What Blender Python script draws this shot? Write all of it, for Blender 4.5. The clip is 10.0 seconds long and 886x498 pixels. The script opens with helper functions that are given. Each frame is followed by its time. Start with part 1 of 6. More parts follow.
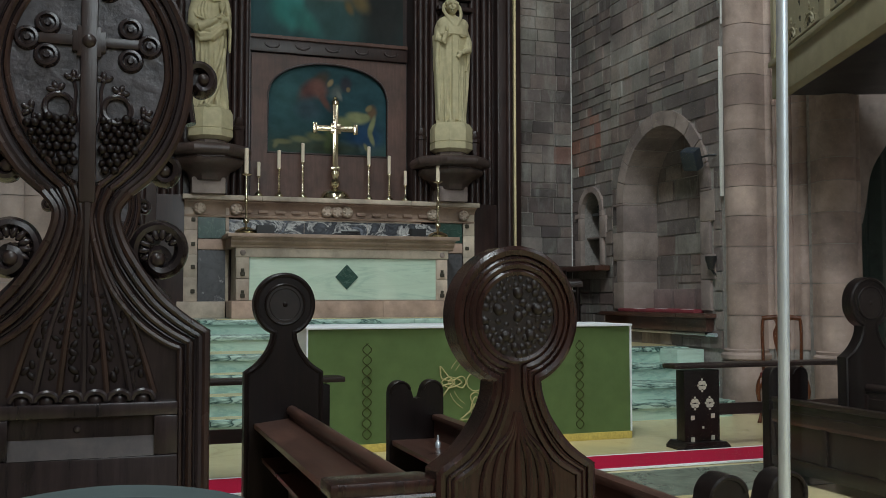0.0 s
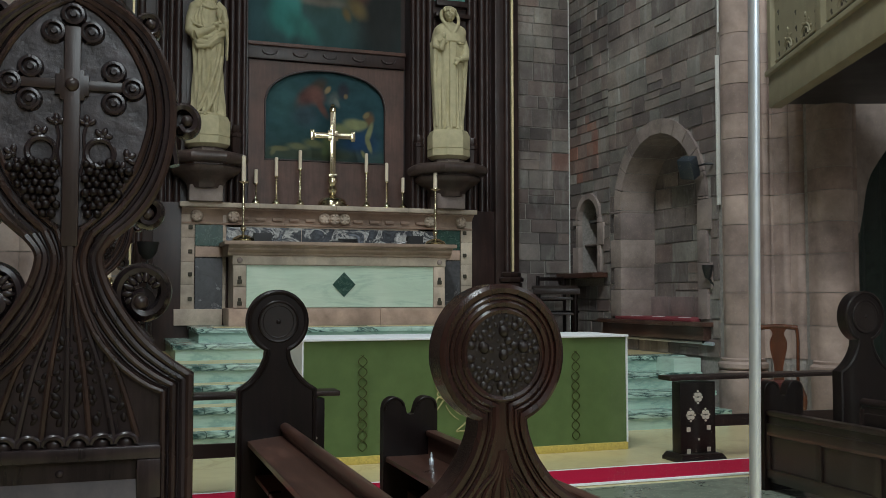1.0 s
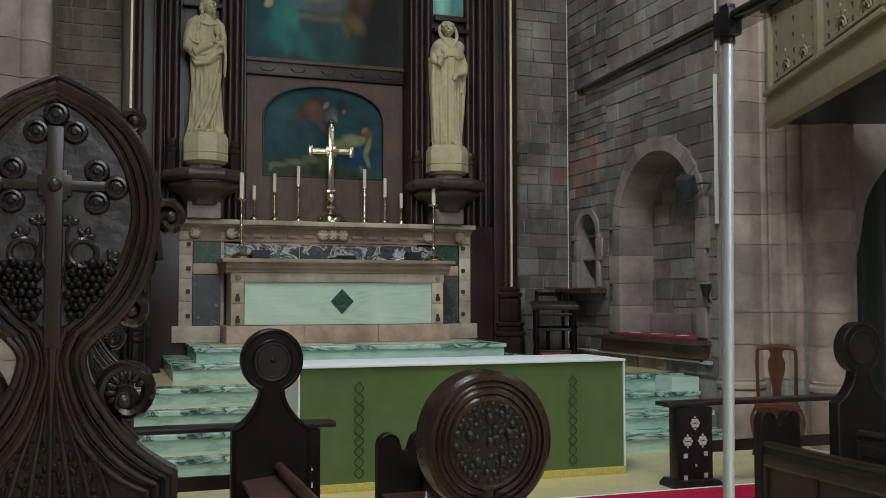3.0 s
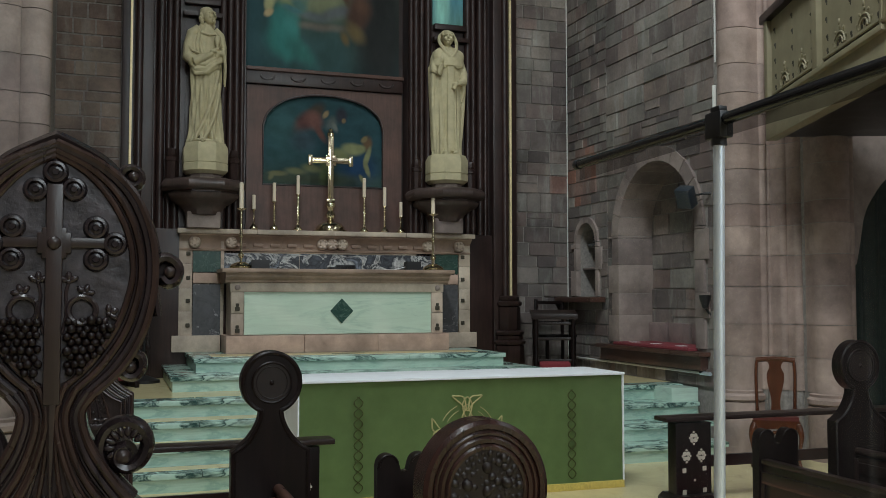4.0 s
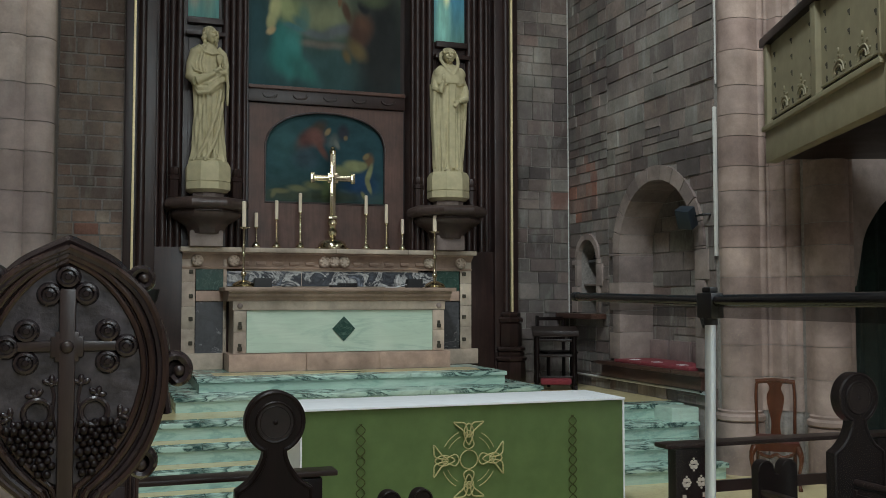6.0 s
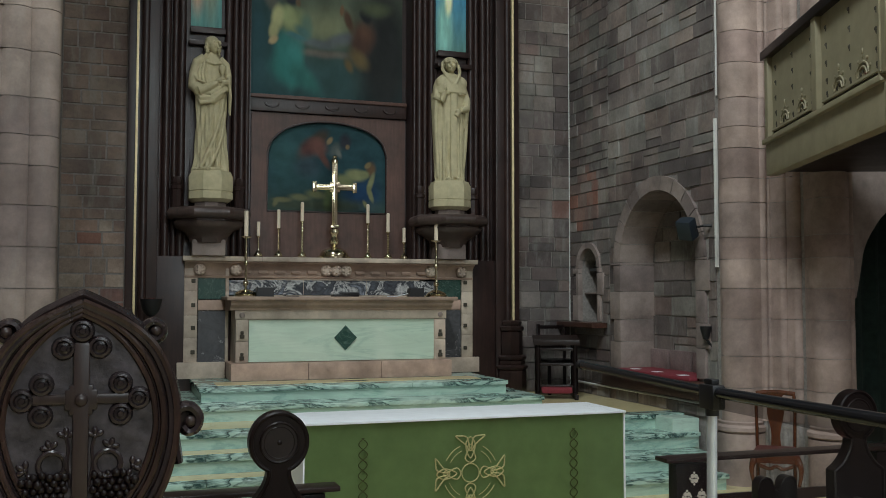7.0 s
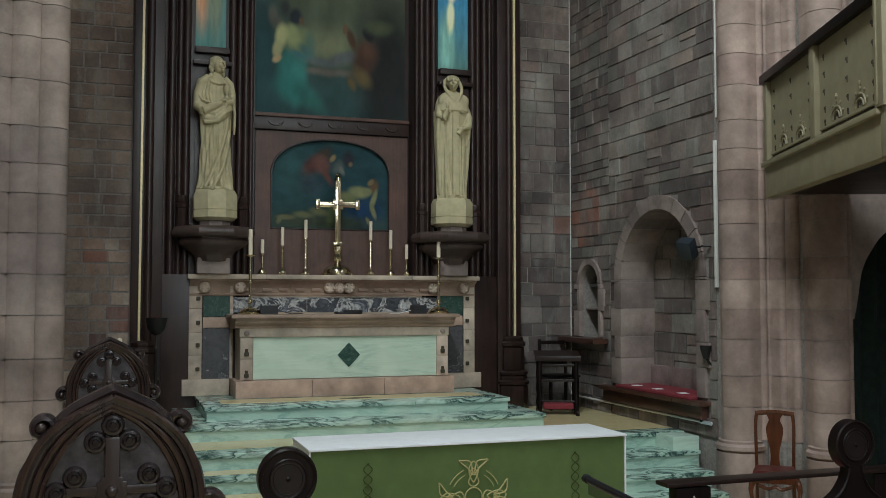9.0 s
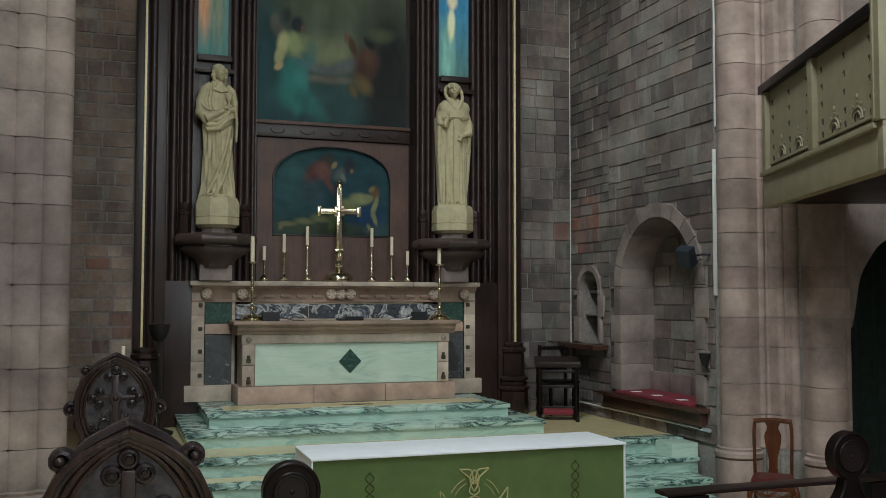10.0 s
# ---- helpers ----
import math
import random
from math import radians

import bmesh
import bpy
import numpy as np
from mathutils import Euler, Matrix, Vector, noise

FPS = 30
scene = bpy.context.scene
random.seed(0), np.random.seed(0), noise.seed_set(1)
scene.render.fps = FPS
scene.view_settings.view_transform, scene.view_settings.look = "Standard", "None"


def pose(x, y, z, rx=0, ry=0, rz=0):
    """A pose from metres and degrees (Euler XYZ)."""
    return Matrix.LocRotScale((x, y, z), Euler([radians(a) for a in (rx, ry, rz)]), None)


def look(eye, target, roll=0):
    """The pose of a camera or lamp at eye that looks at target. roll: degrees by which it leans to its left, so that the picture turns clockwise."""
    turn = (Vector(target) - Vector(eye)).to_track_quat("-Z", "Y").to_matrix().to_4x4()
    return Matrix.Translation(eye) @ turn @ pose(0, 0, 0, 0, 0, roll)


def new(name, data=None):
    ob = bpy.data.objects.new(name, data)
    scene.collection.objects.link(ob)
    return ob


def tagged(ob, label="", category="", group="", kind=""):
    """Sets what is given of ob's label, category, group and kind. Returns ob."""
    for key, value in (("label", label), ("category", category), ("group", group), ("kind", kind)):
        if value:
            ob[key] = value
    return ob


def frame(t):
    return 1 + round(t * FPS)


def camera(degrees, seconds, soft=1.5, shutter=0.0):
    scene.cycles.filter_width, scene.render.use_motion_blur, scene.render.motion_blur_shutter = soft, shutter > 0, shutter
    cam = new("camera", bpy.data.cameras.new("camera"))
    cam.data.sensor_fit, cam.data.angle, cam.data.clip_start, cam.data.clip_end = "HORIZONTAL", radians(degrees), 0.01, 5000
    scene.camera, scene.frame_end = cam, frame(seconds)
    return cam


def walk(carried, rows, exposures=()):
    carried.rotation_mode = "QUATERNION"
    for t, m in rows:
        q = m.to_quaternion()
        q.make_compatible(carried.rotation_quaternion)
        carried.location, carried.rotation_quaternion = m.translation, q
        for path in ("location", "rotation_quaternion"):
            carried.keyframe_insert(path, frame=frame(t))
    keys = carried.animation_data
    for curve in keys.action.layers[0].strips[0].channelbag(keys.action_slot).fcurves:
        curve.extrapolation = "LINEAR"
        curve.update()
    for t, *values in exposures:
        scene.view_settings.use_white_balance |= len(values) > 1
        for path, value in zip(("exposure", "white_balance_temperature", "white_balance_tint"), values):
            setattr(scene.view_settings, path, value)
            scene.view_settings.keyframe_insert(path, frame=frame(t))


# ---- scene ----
cam = camera(49.5, 10.0, soft=0.5)
PATH = [
    (0, -2.725, -1.538, 1.197, 92.89, 0.04, -19.01),
    (0.5, -2.705, -1.544, 1.240, 92.90, 0.04, -19.00),
    (1, -2.693, -1.550, 1.286, 92.91, 0.02, -19.01),
    (1.5, -2.682, -1.554, 1.335, 92.92, -0.00, -18.98),
    (2, -2.674, -1.552, 1.386, 92.91, 0.03, -18.96),
    (3.5, -2.659, -1.572, 1.548, 92.92, 0.05, -18.95),
    (4, -2.661, -1.582, 1.608, 92.92, 0.02, -18.95),
    (4.5, -2.663, -1.593, 1.664, 92.94, 0.04, -18.94),
    (5, -2.667, -1.607, 1.718, 92.97, 0.07, -18.91),
    (6.5, -2.697, -1.661, 1.878, 92.95, -0.01, -18.84),
    (7, -2.712, -1.682, 1.939, 92.95, -0.06, -18.85),
    (7.5, -2.727, -1.707, 1.996, 92.95, -0.05, -18.86),
    (8, -2.746, -1.731, 2.052, 92.92, -0.04, -18.87),
    (8.5, -2.765, -1.760, 2.106, 92.92, -0.03, -18.84),
    (9, -2.777, -1.792, 2.157, 92.95, -0.03, -18.83),
    (9.5, -2.794, -1.828, 2.203, 92.95, -0.07, -18.86),
    (10, -2.814, -1.864, 2.248, 92.92, -0.07, -18.84),
]
walk(cam, [(t, pose(x, y, z, rx, ry, rz)) for t, x, y, z, rx, ry, rz in PATH])

# ---- light ----
world = bpy.data.worlds.new("sky")
scene.world = world
world.use_nodes = True
wn = world.node_tree.nodes
sky = wn.new("ShaderNodeTexSky")
sky.sky_type, sky.sun_disc, sky.sun_elevation, sky.sun_rotation = "NISHITA", False, radians(40), radians(200)
wn["Background"].inputs[1].default_value = 0.1
world.node_tree.links.new(sky.outputs[0], wn["Background"].inputs[0])
scene.view_settings.exposure = 0.0


def window_light(name, eye, target, w, h, watts, colour=(0.89, 1.0, 1.03)):
    lamp = bpy.data.lights.new(name, "AREA")
    lamp.shape, lamp.size, lamp.size_y, lamp.energy, lamp.color = "RECTANGLE", w, h, watts, colour
    ob = new(name, lamp)
    ob.matrix_world = look(eye, target)
    return ob


window_light("west_window_light", (0, -9.1, 7.0), (0, 7, 1.2), 5.0, 4.6, 520)
for wy in (-5.0, -1.5, 2.0):
    window_light("clerestory_light", (-4.6, wy, 15.6), (-1.0, wy + 1.5, 0.0), 2.4, 2.4, 930)
for wy in (-4.5, -0.5, 3.5):
    window_light("clerestory_light", (6.6, wy, 10.2), (-1.0, wy + 4, 1.0), 2.4, 2.4, 45)


# ---- materials ----
def mat_base(name, rough=0.6, metal=0.0):
    m = bpy.data.materials.new(name)
    m.use_nodes = True
    b = m.node_tree.nodes["Principled BSDF"]
    b.inputs["Roughness"].default_value, b.inputs["Metallic"].default_value = rough, metal
    return m, m.node_tree.nodes, m.node_tree.links, b


def ramp(nodes, stops):
    r = nodes.new("ShaderNodeValToRGB")
    el = r.color_ramp.elements
    while len(el) < len(stops):
        el.new(0.5)
    for e, (p, c) in zip(el, stops):
        e.position, e.color = p, (*c, 1)
    return r


def noise_tex(nodes, links, scale, detail=6, rough=0.6, stretch=None, distort=0.0, coords="Object"):
    tc = nodes.new("ShaderNodeNewGeometry" if coords == "Position" else "ShaderNodeTexCoord")
    n = nodes.new("ShaderNodeTexNoise")
    n.inputs["Scale"].default_value, n.inputs["Detail"].default_value = scale, detail
    n.inputs["Roughness"].default_value, n.inputs["Distortion"].default_value = rough, distort
    if stretch:
        mp = nodes.new("ShaderNodeMapping")
        mp.inputs["Scale"].default_value = stretch
        links.new(tc.outputs[coords], mp.inputs[0])
        links.new(mp.outputs[0], n.inputs[0])
    else:
        links.new(tc.outputs[coords], n.inputs[0])
    return n


def mixc(nodes, links, fac, a, b, mode="MIX"):
    m = nodes.new("ShaderNodeMix")
    m.data_type, m.blend_type = "RGBA", mode
    for sock, v in ((m.inputs[0], fac), (m.inputs[6], a), (m.inputs[7], b)):
        if isinstance(v, (int, float)):
            sock.default_value = v
        elif isinstance(v, tuple):
            sock.default_value = (*v, 1)
        else:
            links.new(v, sock)
    return m.outputs[2]


def bump(nodes, links, b, height, strength=0.3, dist=0.01):
    n = nodes.new("ShaderNodeBump")
    n.inputs["Strength"].default_value, n.inputs["Distance"].default_value = strength, dist
    links.new(height, n.inputs["Height"])
    links.new(n.outputs[0], b.inputs["Normal"])


def stone(name, tones, rough=0.85, grain=45, relief=0.35, coords="Position", fleck=0.24, streak=0.0):
    """Stone whose pieces differ in tone, with stains and grain."""
    m, n, l, b = mat_base(name, rough)
    info = n.new("ShaderNodeObjectInfo")
    r = ramp(n, [((i + 0.5) / len(tones), c) for i, c in enumerate(tones)])
    r.color_ramp.interpolation = "LINEAR"
    l.new(info.outputs["Random"], r.inputs[0])
    stain = noise_tex(n, l, 1.7, 5, 0.65, coords=coords)
    sr = ramp(n, [(0.3, (0.5, 0.48, 0.47)), (0.52, (0.95, 0.93, 0.92)), (0.72, (1.4, 1.38, 1.36))])
    l.new(stain.outputs[0], sr.inputs[0])
    if streak:
        broad = noise_tex(n, l, 0.55, 3, 0.5, coords=coords)
        br = ramp(n, [(0.35, (0.62, 0.6, 0.62)), (0.62, (1.18, 1.18, 1.16))])
        l.new(broad.outputs[0], br.inputs[0])
        sr2 = mixc(n, l, 1.0, sr.outputs[0], br.outputs[0], "MULTIPLY")
    else:
        sr2 = sr.outputs[0]
    fine = noise_tex(n, l, grain, 8, 0.75, coords=coords)
    fr = ramp(n, [(0.3, (1 - fleck,) * 3), (0.7, (1 + fleck,) * 3)])
    l.new(fine.outputs[0], fr.inputs[0])
    c = mixc(n, l, 1.0, r.outputs[0], sr2, "MULTIPLY")
    c = mixc(n, l, 1.0, c, fr.outputs[0], "MULTIPLY")
    if streak:
        run = noise_tex(n, l, 5.0, 6, 0.65, (1, 1, 0.25), 0.3, coords=coords)
        rr = ramp(n, [(0.52, (0, 0, 0)), (0.7, (streak, streak, streak))])
        l.new(run.outputs[0], rr.inputs[0])
        c = mixc(n, l, rr.outputs[0], c, (0.42, 0.43, 0.39))
    l.new(c, b.inputs["Base Color"])
    bump(n, l, b, fine.outputs[0], relief, 0.012)
    return m


def marble(name, base, vein, light, rough=0.18, scale=2.2, amount=0.5, stretch=(1, 1, 1), wide=1.0, cloudy=0.75, patch=False):
    m, n, l, b = mat_base(name, rough)
    big = noise_tex(n, l, scale, 8, 0.6, stretch, 1.6)
    vr = ramp(n, [(0.0, light), (amount - 0.06, base), (amount - 0.012 * wide, base), (amount, vein), (amount + 0.016 * wide, base), (amount + 0.14, light), (1.0, base)])
    l.new(big.outputs[0], vr.inputs[0])
    cloud = noise_tex(n, l, scale * 2.7, 10, 0.7, stretch, 2.5)
    cr = ramp(n, [(0.42, (1, 1, 1)), (0.62, (cloudy,) * 3), (0.75, (cloudy * 0.72,) * 3)])
    l.new(cloud.outputs[0], cr.inputs[0])
    veined = vr.outputs[0]
    if patch:
        # the veins gather in some places and leave others clear
        where = noise_tex(n, l, 1.1, 3, 0.5, (1, 1, 1), 0.6)
        wr = ramp(n, [(0.38, (0, 0, 0)), (0.5, (1, 1, 1))])
        l.new(where.outputs[0], wr.inputs[0])
        veined = mixc(n, l, wr.outputs[0], light, vr.outputs[0])
    c = mixc(n, l, 1.0, veined, cr.outputs[0], "MULTIPLY")
    l.new(c, b.inputs["Base Color"])
    return m


def wood(name, dark, light, rough=0.35, along="z", scale=9, relief=0.12):
    m, n, l, b = mat_base(name, rough)
    st = {"x": (0.08, 1, 1), "y": (1, 0.08, 1), "z": (1, 1, 0.08)}[along]
    b.inputs["Specular IOR Level"].default_value = 0.45
    g = noise_tex(n, l, scale * 3, 8, 0.7, st, 0.4)
    r = ramp(n, [(0.25, dark), (0.75, light)])
    l.new(g.outputs[0], r.inputs[0])
    wear = noise_tex(n, l, 3.0, 5, 0.6)
    wr = ramp(n, [(0.35, (0.7, 0.7, 0.7)), (0.7, (1.25, 1.2, 1.2))])
    l.new(wear.outputs[0], wr.inputs[0])
    l.new(mixc(n, l, 1.0, r.outputs[0], wr.outputs[0], "MULTIPLY"), b.inputs["Base Color"])
    rr = n.new("ShaderNodeMapRange")
    rr.inputs[3].default_value, rr.inputs[4].default_value = rough - 0.12, rough + 0.1
    l.new(wear.outputs[0], rr.inputs[0])
    l.new(rr.outputs[0], b.inputs["Roughness"])
    bump(n, l, b, g.outputs[0], relief, 0.006)
    return m


def plain(name, colour, rough=0.5, metal=0.0, vary=0.15, scale=12, relief=0.05):
    m, n, l, b = mat_base(name, rough, metal)
    t = noise_tex(n, l, scale, 6, 0.6)
    r = ramp(n, [(0.3, tuple(v * (1 - vary) for v in colour)), (0.7, tuple(min(1, v * (1 + vary)) for v in colour))])
    l.new(t.outputs[0], r.inputs[0])
    l.new(r.outputs[0], b.inputs["Base Color"])
    if relief:
        bump(n, l, b, t.outputs[0], relief, 0.005)
    return m


def painting(name, low, mid, high, x0, x1, z0, z1, blobs, rough=0.6):
    """An oil painting: a graded ground and soft plain patches of colour (cx, cz, rx, rz, turn, colour, softness), in shares of its width and height."""
    m, n, l, b = mat_base(name, rough)
    b.inputs["Specular IOR Level"].default_value = 0.12
    tc = n.new("ShaderNodeTexCoord")
    mp = n.new("ShaderNodeMapping")
    mp.vector_type = "POINT"
    w, h = x1 - x0, z1 - z0
    mp.inputs["Scale"].default_value = (1 / w, 1, 1 / h)
    mp.inputs["Location"].default_value = (-x0 / w, 0, -z0 / h)
    l.new(tc.outputs["Object"], mp.inputs[0])
    wob = n.new("ShaderNodeTexNoise")
    wob.inputs["Scale"].default_value, wob.inputs["Detail"].default_value = 3.5, 6
    l.new(mp.outputs[0], wob.inputs[0])
    sub = n.new("ShaderNodeVectorMath")
    sub.operation = "SUBTRACT"
    l.new(wob.outputs[1], sub.inputs[0])
    sub.inputs[1].default_value = (0.5, 0.5, 0.5)
    mad = n.new("ShaderNodeVectorMath")
    mad.operation = "MULTIPLY_ADD"
    l.new(sub.outputs[0], mad.inputs[0])
    mad.inputs[1].default_value = (0.05, 0, 0.05)
    l.new(mp.outputs[0], mad.inputs[2])
    sep = n.new("ShaderNodeSeparateXYZ")
    l.new(mad.outputs[0], sep.inputs[0])
    r = ramp(n, [(0.0, low), (0.45, mid), (1.0, high)])
    l.new(sep.outputs[2], r.inputs[0])
    c = r.outputs[0]
    for cx, cz, rx, rz, turn, colour, soft in blobs:
        bm_ = n.new("ShaderNodeMapping")
        bm_.vector_type = "TEXTURE"
        bm_.inputs["Location"].default_value = (cx, 0, cz)
        bm_.inputs["Rotation"].default_value = (0, radians(turn), 0)
        bm_.inputs["Scale"].default_value = (rx, 1e6, rz)
        l.new(mad.outputs[0], bm_.inputs[0])
        ln = n.new("ShaderNodeVectorMath")
        ln.operation = "LENGTH"
        l.new(bm_.outputs[0], ln.inputs[0])
        mr = n.new("ShaderNodeMapRange")
        mr.interpolation_type = "SMOOTHSTEP"
        mr.inputs[1].default_value, mr.inputs[2].default_value = 1 + 1.1 * soft, max(0.0, 1 - 1.2 * soft)
        l.new(ln.outputs[1], mr.inputs[0])
        c = mixc(n, l, mr.outputs[0], c, colour)
    fine = n.new("ShaderNodeTexNoise")
    fine.inputs["Scale"].default_value, fine.inputs["Detail"].default_value = 9, 8
    l.new(mp.outputs[0], fine.inputs[0])
    fr = ramp(n, [(0.3, (2.2, 2.15, 2.1)), (0.7, (3.2, 3.15, 3.1))])
    l.new(fine.outputs[0], fr.inputs[0])
    l.new(mixc(n, l, 1.0, c, fr.outputs[0], "MULTIPLY"), b.inputs["Base Color"])
    return m


M_RUBBLE = stone("rubble_stone", [(0.16, 0.13, 0.12), (0.25, 0.215, 0.195), (0.185, 0.175, 0.155), (0.31, 0.275, 0.245), (0.2, 0.148, 0.132), (0.225, 0.215, 0.195), (0.27, 0.215, 0.185), (0.135, 0.115, 0.108)], 0.9, 26, 0.4, fleck=0.17, streak=0.4)
M_BROWNST = stone("brown_rubble_stone", [(0.31, 0.225, 0.18), (0.38, 0.3, 0.24), (0.24, 0.165, 0.135), (0.42, 0.35, 0.28), (0.34, 0.235, 0.185), (0.27, 0.21, 0.17)], 0.9, 26, 0.4, fleck=0.17, streak=0.35)
M_RED = stone("red_sandstone", [(0.16, 0.1, 0.088), (0.26, 0.125, 0.09), (0.2, 0.15, 0.13), (0.23, 0.105, 0.08)], 0.9, 26, 0.4, fleck=0.18, streak=0.3)
M_MORTAR = plain("mortar", (0.27, 0.245, 0.225), 0.95, 0, 0.25, 30, 0.4)
M_ASHLAR = stone("pink_ashlar", [(0.335, 0.25, 0.21), (0.39, 0.3, 0.255), (0.29, 0.21, 0.182), (0.355, 0.275, 0.24)], 0.8, 60, 0.1, fleck=0.08)
M_GREYASH = stone("grey_brown_ashlar", [(0.31, 0.25, 0.215), (0.36, 0.295, 0.255), (0.275, 0.215, 0.187), (0.33, 0.275, 0.245)], 0.8, 60, 0.1, fleck=0.08, streak=0.15)
M_DRESS = stone("dressed_sandstone", [(0.29, 0.235, 0.21), (0.35, 0.285, 0.255), (0.25, 0.2, 0.185)], 0.8, 60, 0.12, fleck=0.1)
M_BUFF = stone("buff_altar_stone", [(0.5, 0.42, 0.33), (0.57, 0.48, 0.38), (0.5, 0.4, 0.32)], 0.6, 60, 0.06, fleck=0.07)
M_CORNICE = stone("brown_moulded_stone", [(0.33, 0.235, 0.175), (0.37, 0.265, 0.2)], 0.6, 60, 0.06, fleck=0.07)
M_PINKST = stone("pink_altar_stone", [(0.44, 0.31, 0.24), (0.49, 0.345, 0.27)], 0.6, 60, 0.06, fleck=0.07)
M_STATUE = plain("carved_limestone", (0.5, 0.44, 0.27), 0.75, 0, 0.16, 8, 0.2)
M_GREENM = marble("green_veined_marble", (0.42, 0.6, 0.5), (0.29, 0.45, 0.38), (0.5, 0.65, 0.55), 0.2, 1.0, 0.52, (0.5, 1, 3), 2.4, 0.86, True)
M_NOSE = marble("green_streaked_marble", (0.42, 0.6, 0.51), (0.01, 0.045, 0.042), (0.52, 0.67, 0.57), 0.2, 2.6, 0.5, (0.7, 1, 1.6), 5.5, 0.86, True)
M_PALEM = marble("pale_green_marble", (0.57, 0.71, 0.57), (0.47, 0.62, 0.5), (0.63, 0.75, 0.61), 0.25, 0.9, 0.5, (0.3, 1, 2.4), 2.2, 0.9, True)
M_DARKM = marble("dark_veined_marble", (0.06, 0.065, 0.075), (0.62, 0.62, 0.6), (0.26, 0.29, 0.34), 0.2, 2.4, 0.52, (1, 1, 1.5), 4.5, 0.55)
M_GREYM = marble("dark_grey_marble", (0.085, 0.085, 0.09), (0.3, 0.3, 0.3), (0.13, 0.13, 0.135), 0.25, 2.0, 0.6)
M_DEEPG = marble("deep_green_marble", (0.03, 0.075, 0.06), (0.12, 0.2, 0.16), (0.05, 0.1, 0.08), 0.2, 5.0, 0.5)
M_TILE = marble("ochre_floor_marble", (0.66, 0.56, 0.31), (0.58, 0.48, 0.26), (0.7, 0.6, 0.34), 0.22, 0.7, 0.55, cloudy=0.92)
M_GFLOOR = marble("grey_green_floor_marble", (0.2, 0.23, 0.18), (0.1, 0.12, 0.1), (0.26, 0.28, 0.22), 0.25, 1.5, 0.55)
M_OAK = wood("dark_stained_oak", (0.0032, 0.002, 0.002), (0.0125, 0.0064, 0.0058), 0.38)
M_OAKR = wood("red_brown_oak", (0.0095, 0.0039, 0.0031), (0.04, 0.0158, 0.0118), 0.25)
M_OAKY = wood("dark_oak_rail", (0.034, 0.0155, 0.0115), (0.11, 0.053, 0.037), 0.32, "y")
M_OAKX = wood("dark_oak_board", (0.008, 0.0042, 0.0036), (0.024, 0.0122, 0.0096), 0.38, "x")
M_REREDOS = wood("reredos_oak", (0.0155, 0.0084, 0.0074), (0.044, 0.0225, 0.0185), 0.38)
M_REDWOOD = wood("reddish_oak_panel", (0.08, 0.041, 0.031), (0.13, 0.07, 0.053), 0.5)
M_MAHOG = wood("polished_mahogany", (0.04, 0.0125, 0.006), (0.13, 0.042, 0.016), 0.2)
M_CEIL = wood("ceiling_boards", (0.1, 0.07, 0.05), (0.16, 0.11, 0.08), 0.6, "y")
M_PLASTER = plain("aisle_stonework", (0.24, 0.2, 0.185), 0.9, 0, 0.12, 4, 0.1)
M_GOLD = plain("gilded_moulding", (0.92, 0.75, 0.43), 0.4, 0.25, 0.1, 20)
M_BRASS = plain("polished_brass", (0.78, 0.7, 0.5), 0.14, 1.0, 0.1, 20, 0)
M_WAX = plain("ivory_wax", (0.8, 0.68, 0.52), 0.5, 0, 0.05, 10, 0)
M_BLACK = plain("black_plastic", (0.008, 0.008, 0.009), 0.45, 0, 0.1, 20, 0)
M_IRON = plain("black_iron", (0.015, 0.014, 0.014), 0.5, 0.3, 0.2, 20)
M_STEEL = plain("brushed_steel_tube", (0.8, 0.88, 0.95), 0.4, 0.75, 0.05, 20, 0)
M_CLOTH = plain("green_frontal_cloth", (0.2, 0.295, 0.112), 0.9, 0, 0.1, 5, 0.15)
M_EMBR = plain("dull_gold_embroidery", (0.44, 0.41, 0.18), 0.7, 0.1, 0.2, 60, 0)
M_BRAID = plain("dark_olive_braid", (0.06, 0.07, 0.022), 0.8, 0, 0.2, 60, 0)
M_FRINGE = plain("yellow_fringe", (0.55, 0.42, 0.1), 0.85, 0, 0.2, 60, 0.2)
M_LINEN = plain("white_linen", (0.8, 0.82, 0.84), 0.85, 0, 0.04, 9, 0.1)
M_CARPET = plain("crimson_carpet", (0.42, 0.012, 0.045), 0.95, 0, 0.15, 90, 0.3)
M_REDPAD = plain("dark_red_cushion", (0.2, 0.024, 0.034), 0.85, 0, 0.15, 40, 0.2)
M_LEATHER = plain("dark_red_leather", (0.085, 0.014, 0.012), 0.4, 0, 0.2, 20, 0.1)
M_RAIL = plain("black_lacquered_tube", (0.008, 0.009, 0.011), 0.22, 0, 0.1, 20, 0)
M_BALC = plain("olive_painted_balcony", (0.28, 0.245, 0.155), 0.6, 0, 0.12, 6, 0.1)
# dark colour standing in for shade in holes, grooves and undercuts
M_BALCD = plain("dark_recess_shade", (0.05, 0.042, 0.028), 0.8, 0, 0.2, 20)
M_TEAL = plain("grey_teal_upholstery", (0.045, 0.065, 0.066), 0.85, 0, 0.1, 20, 0.1)
M_CURTAIN = plain("dark_green_curtain", (0.03, 0.052, 0.042), 0.9, 0, 0.3, 10)
M_IVORY = plain("pale_inlay", (0.5, 0.47, 0.38), 0.6, 0, 0.15, 40)
M_PIPE = plain("white_painted_pipe", (0.7, 0.7, 0.66), 0.4, 0, 0.05, 10, 0)
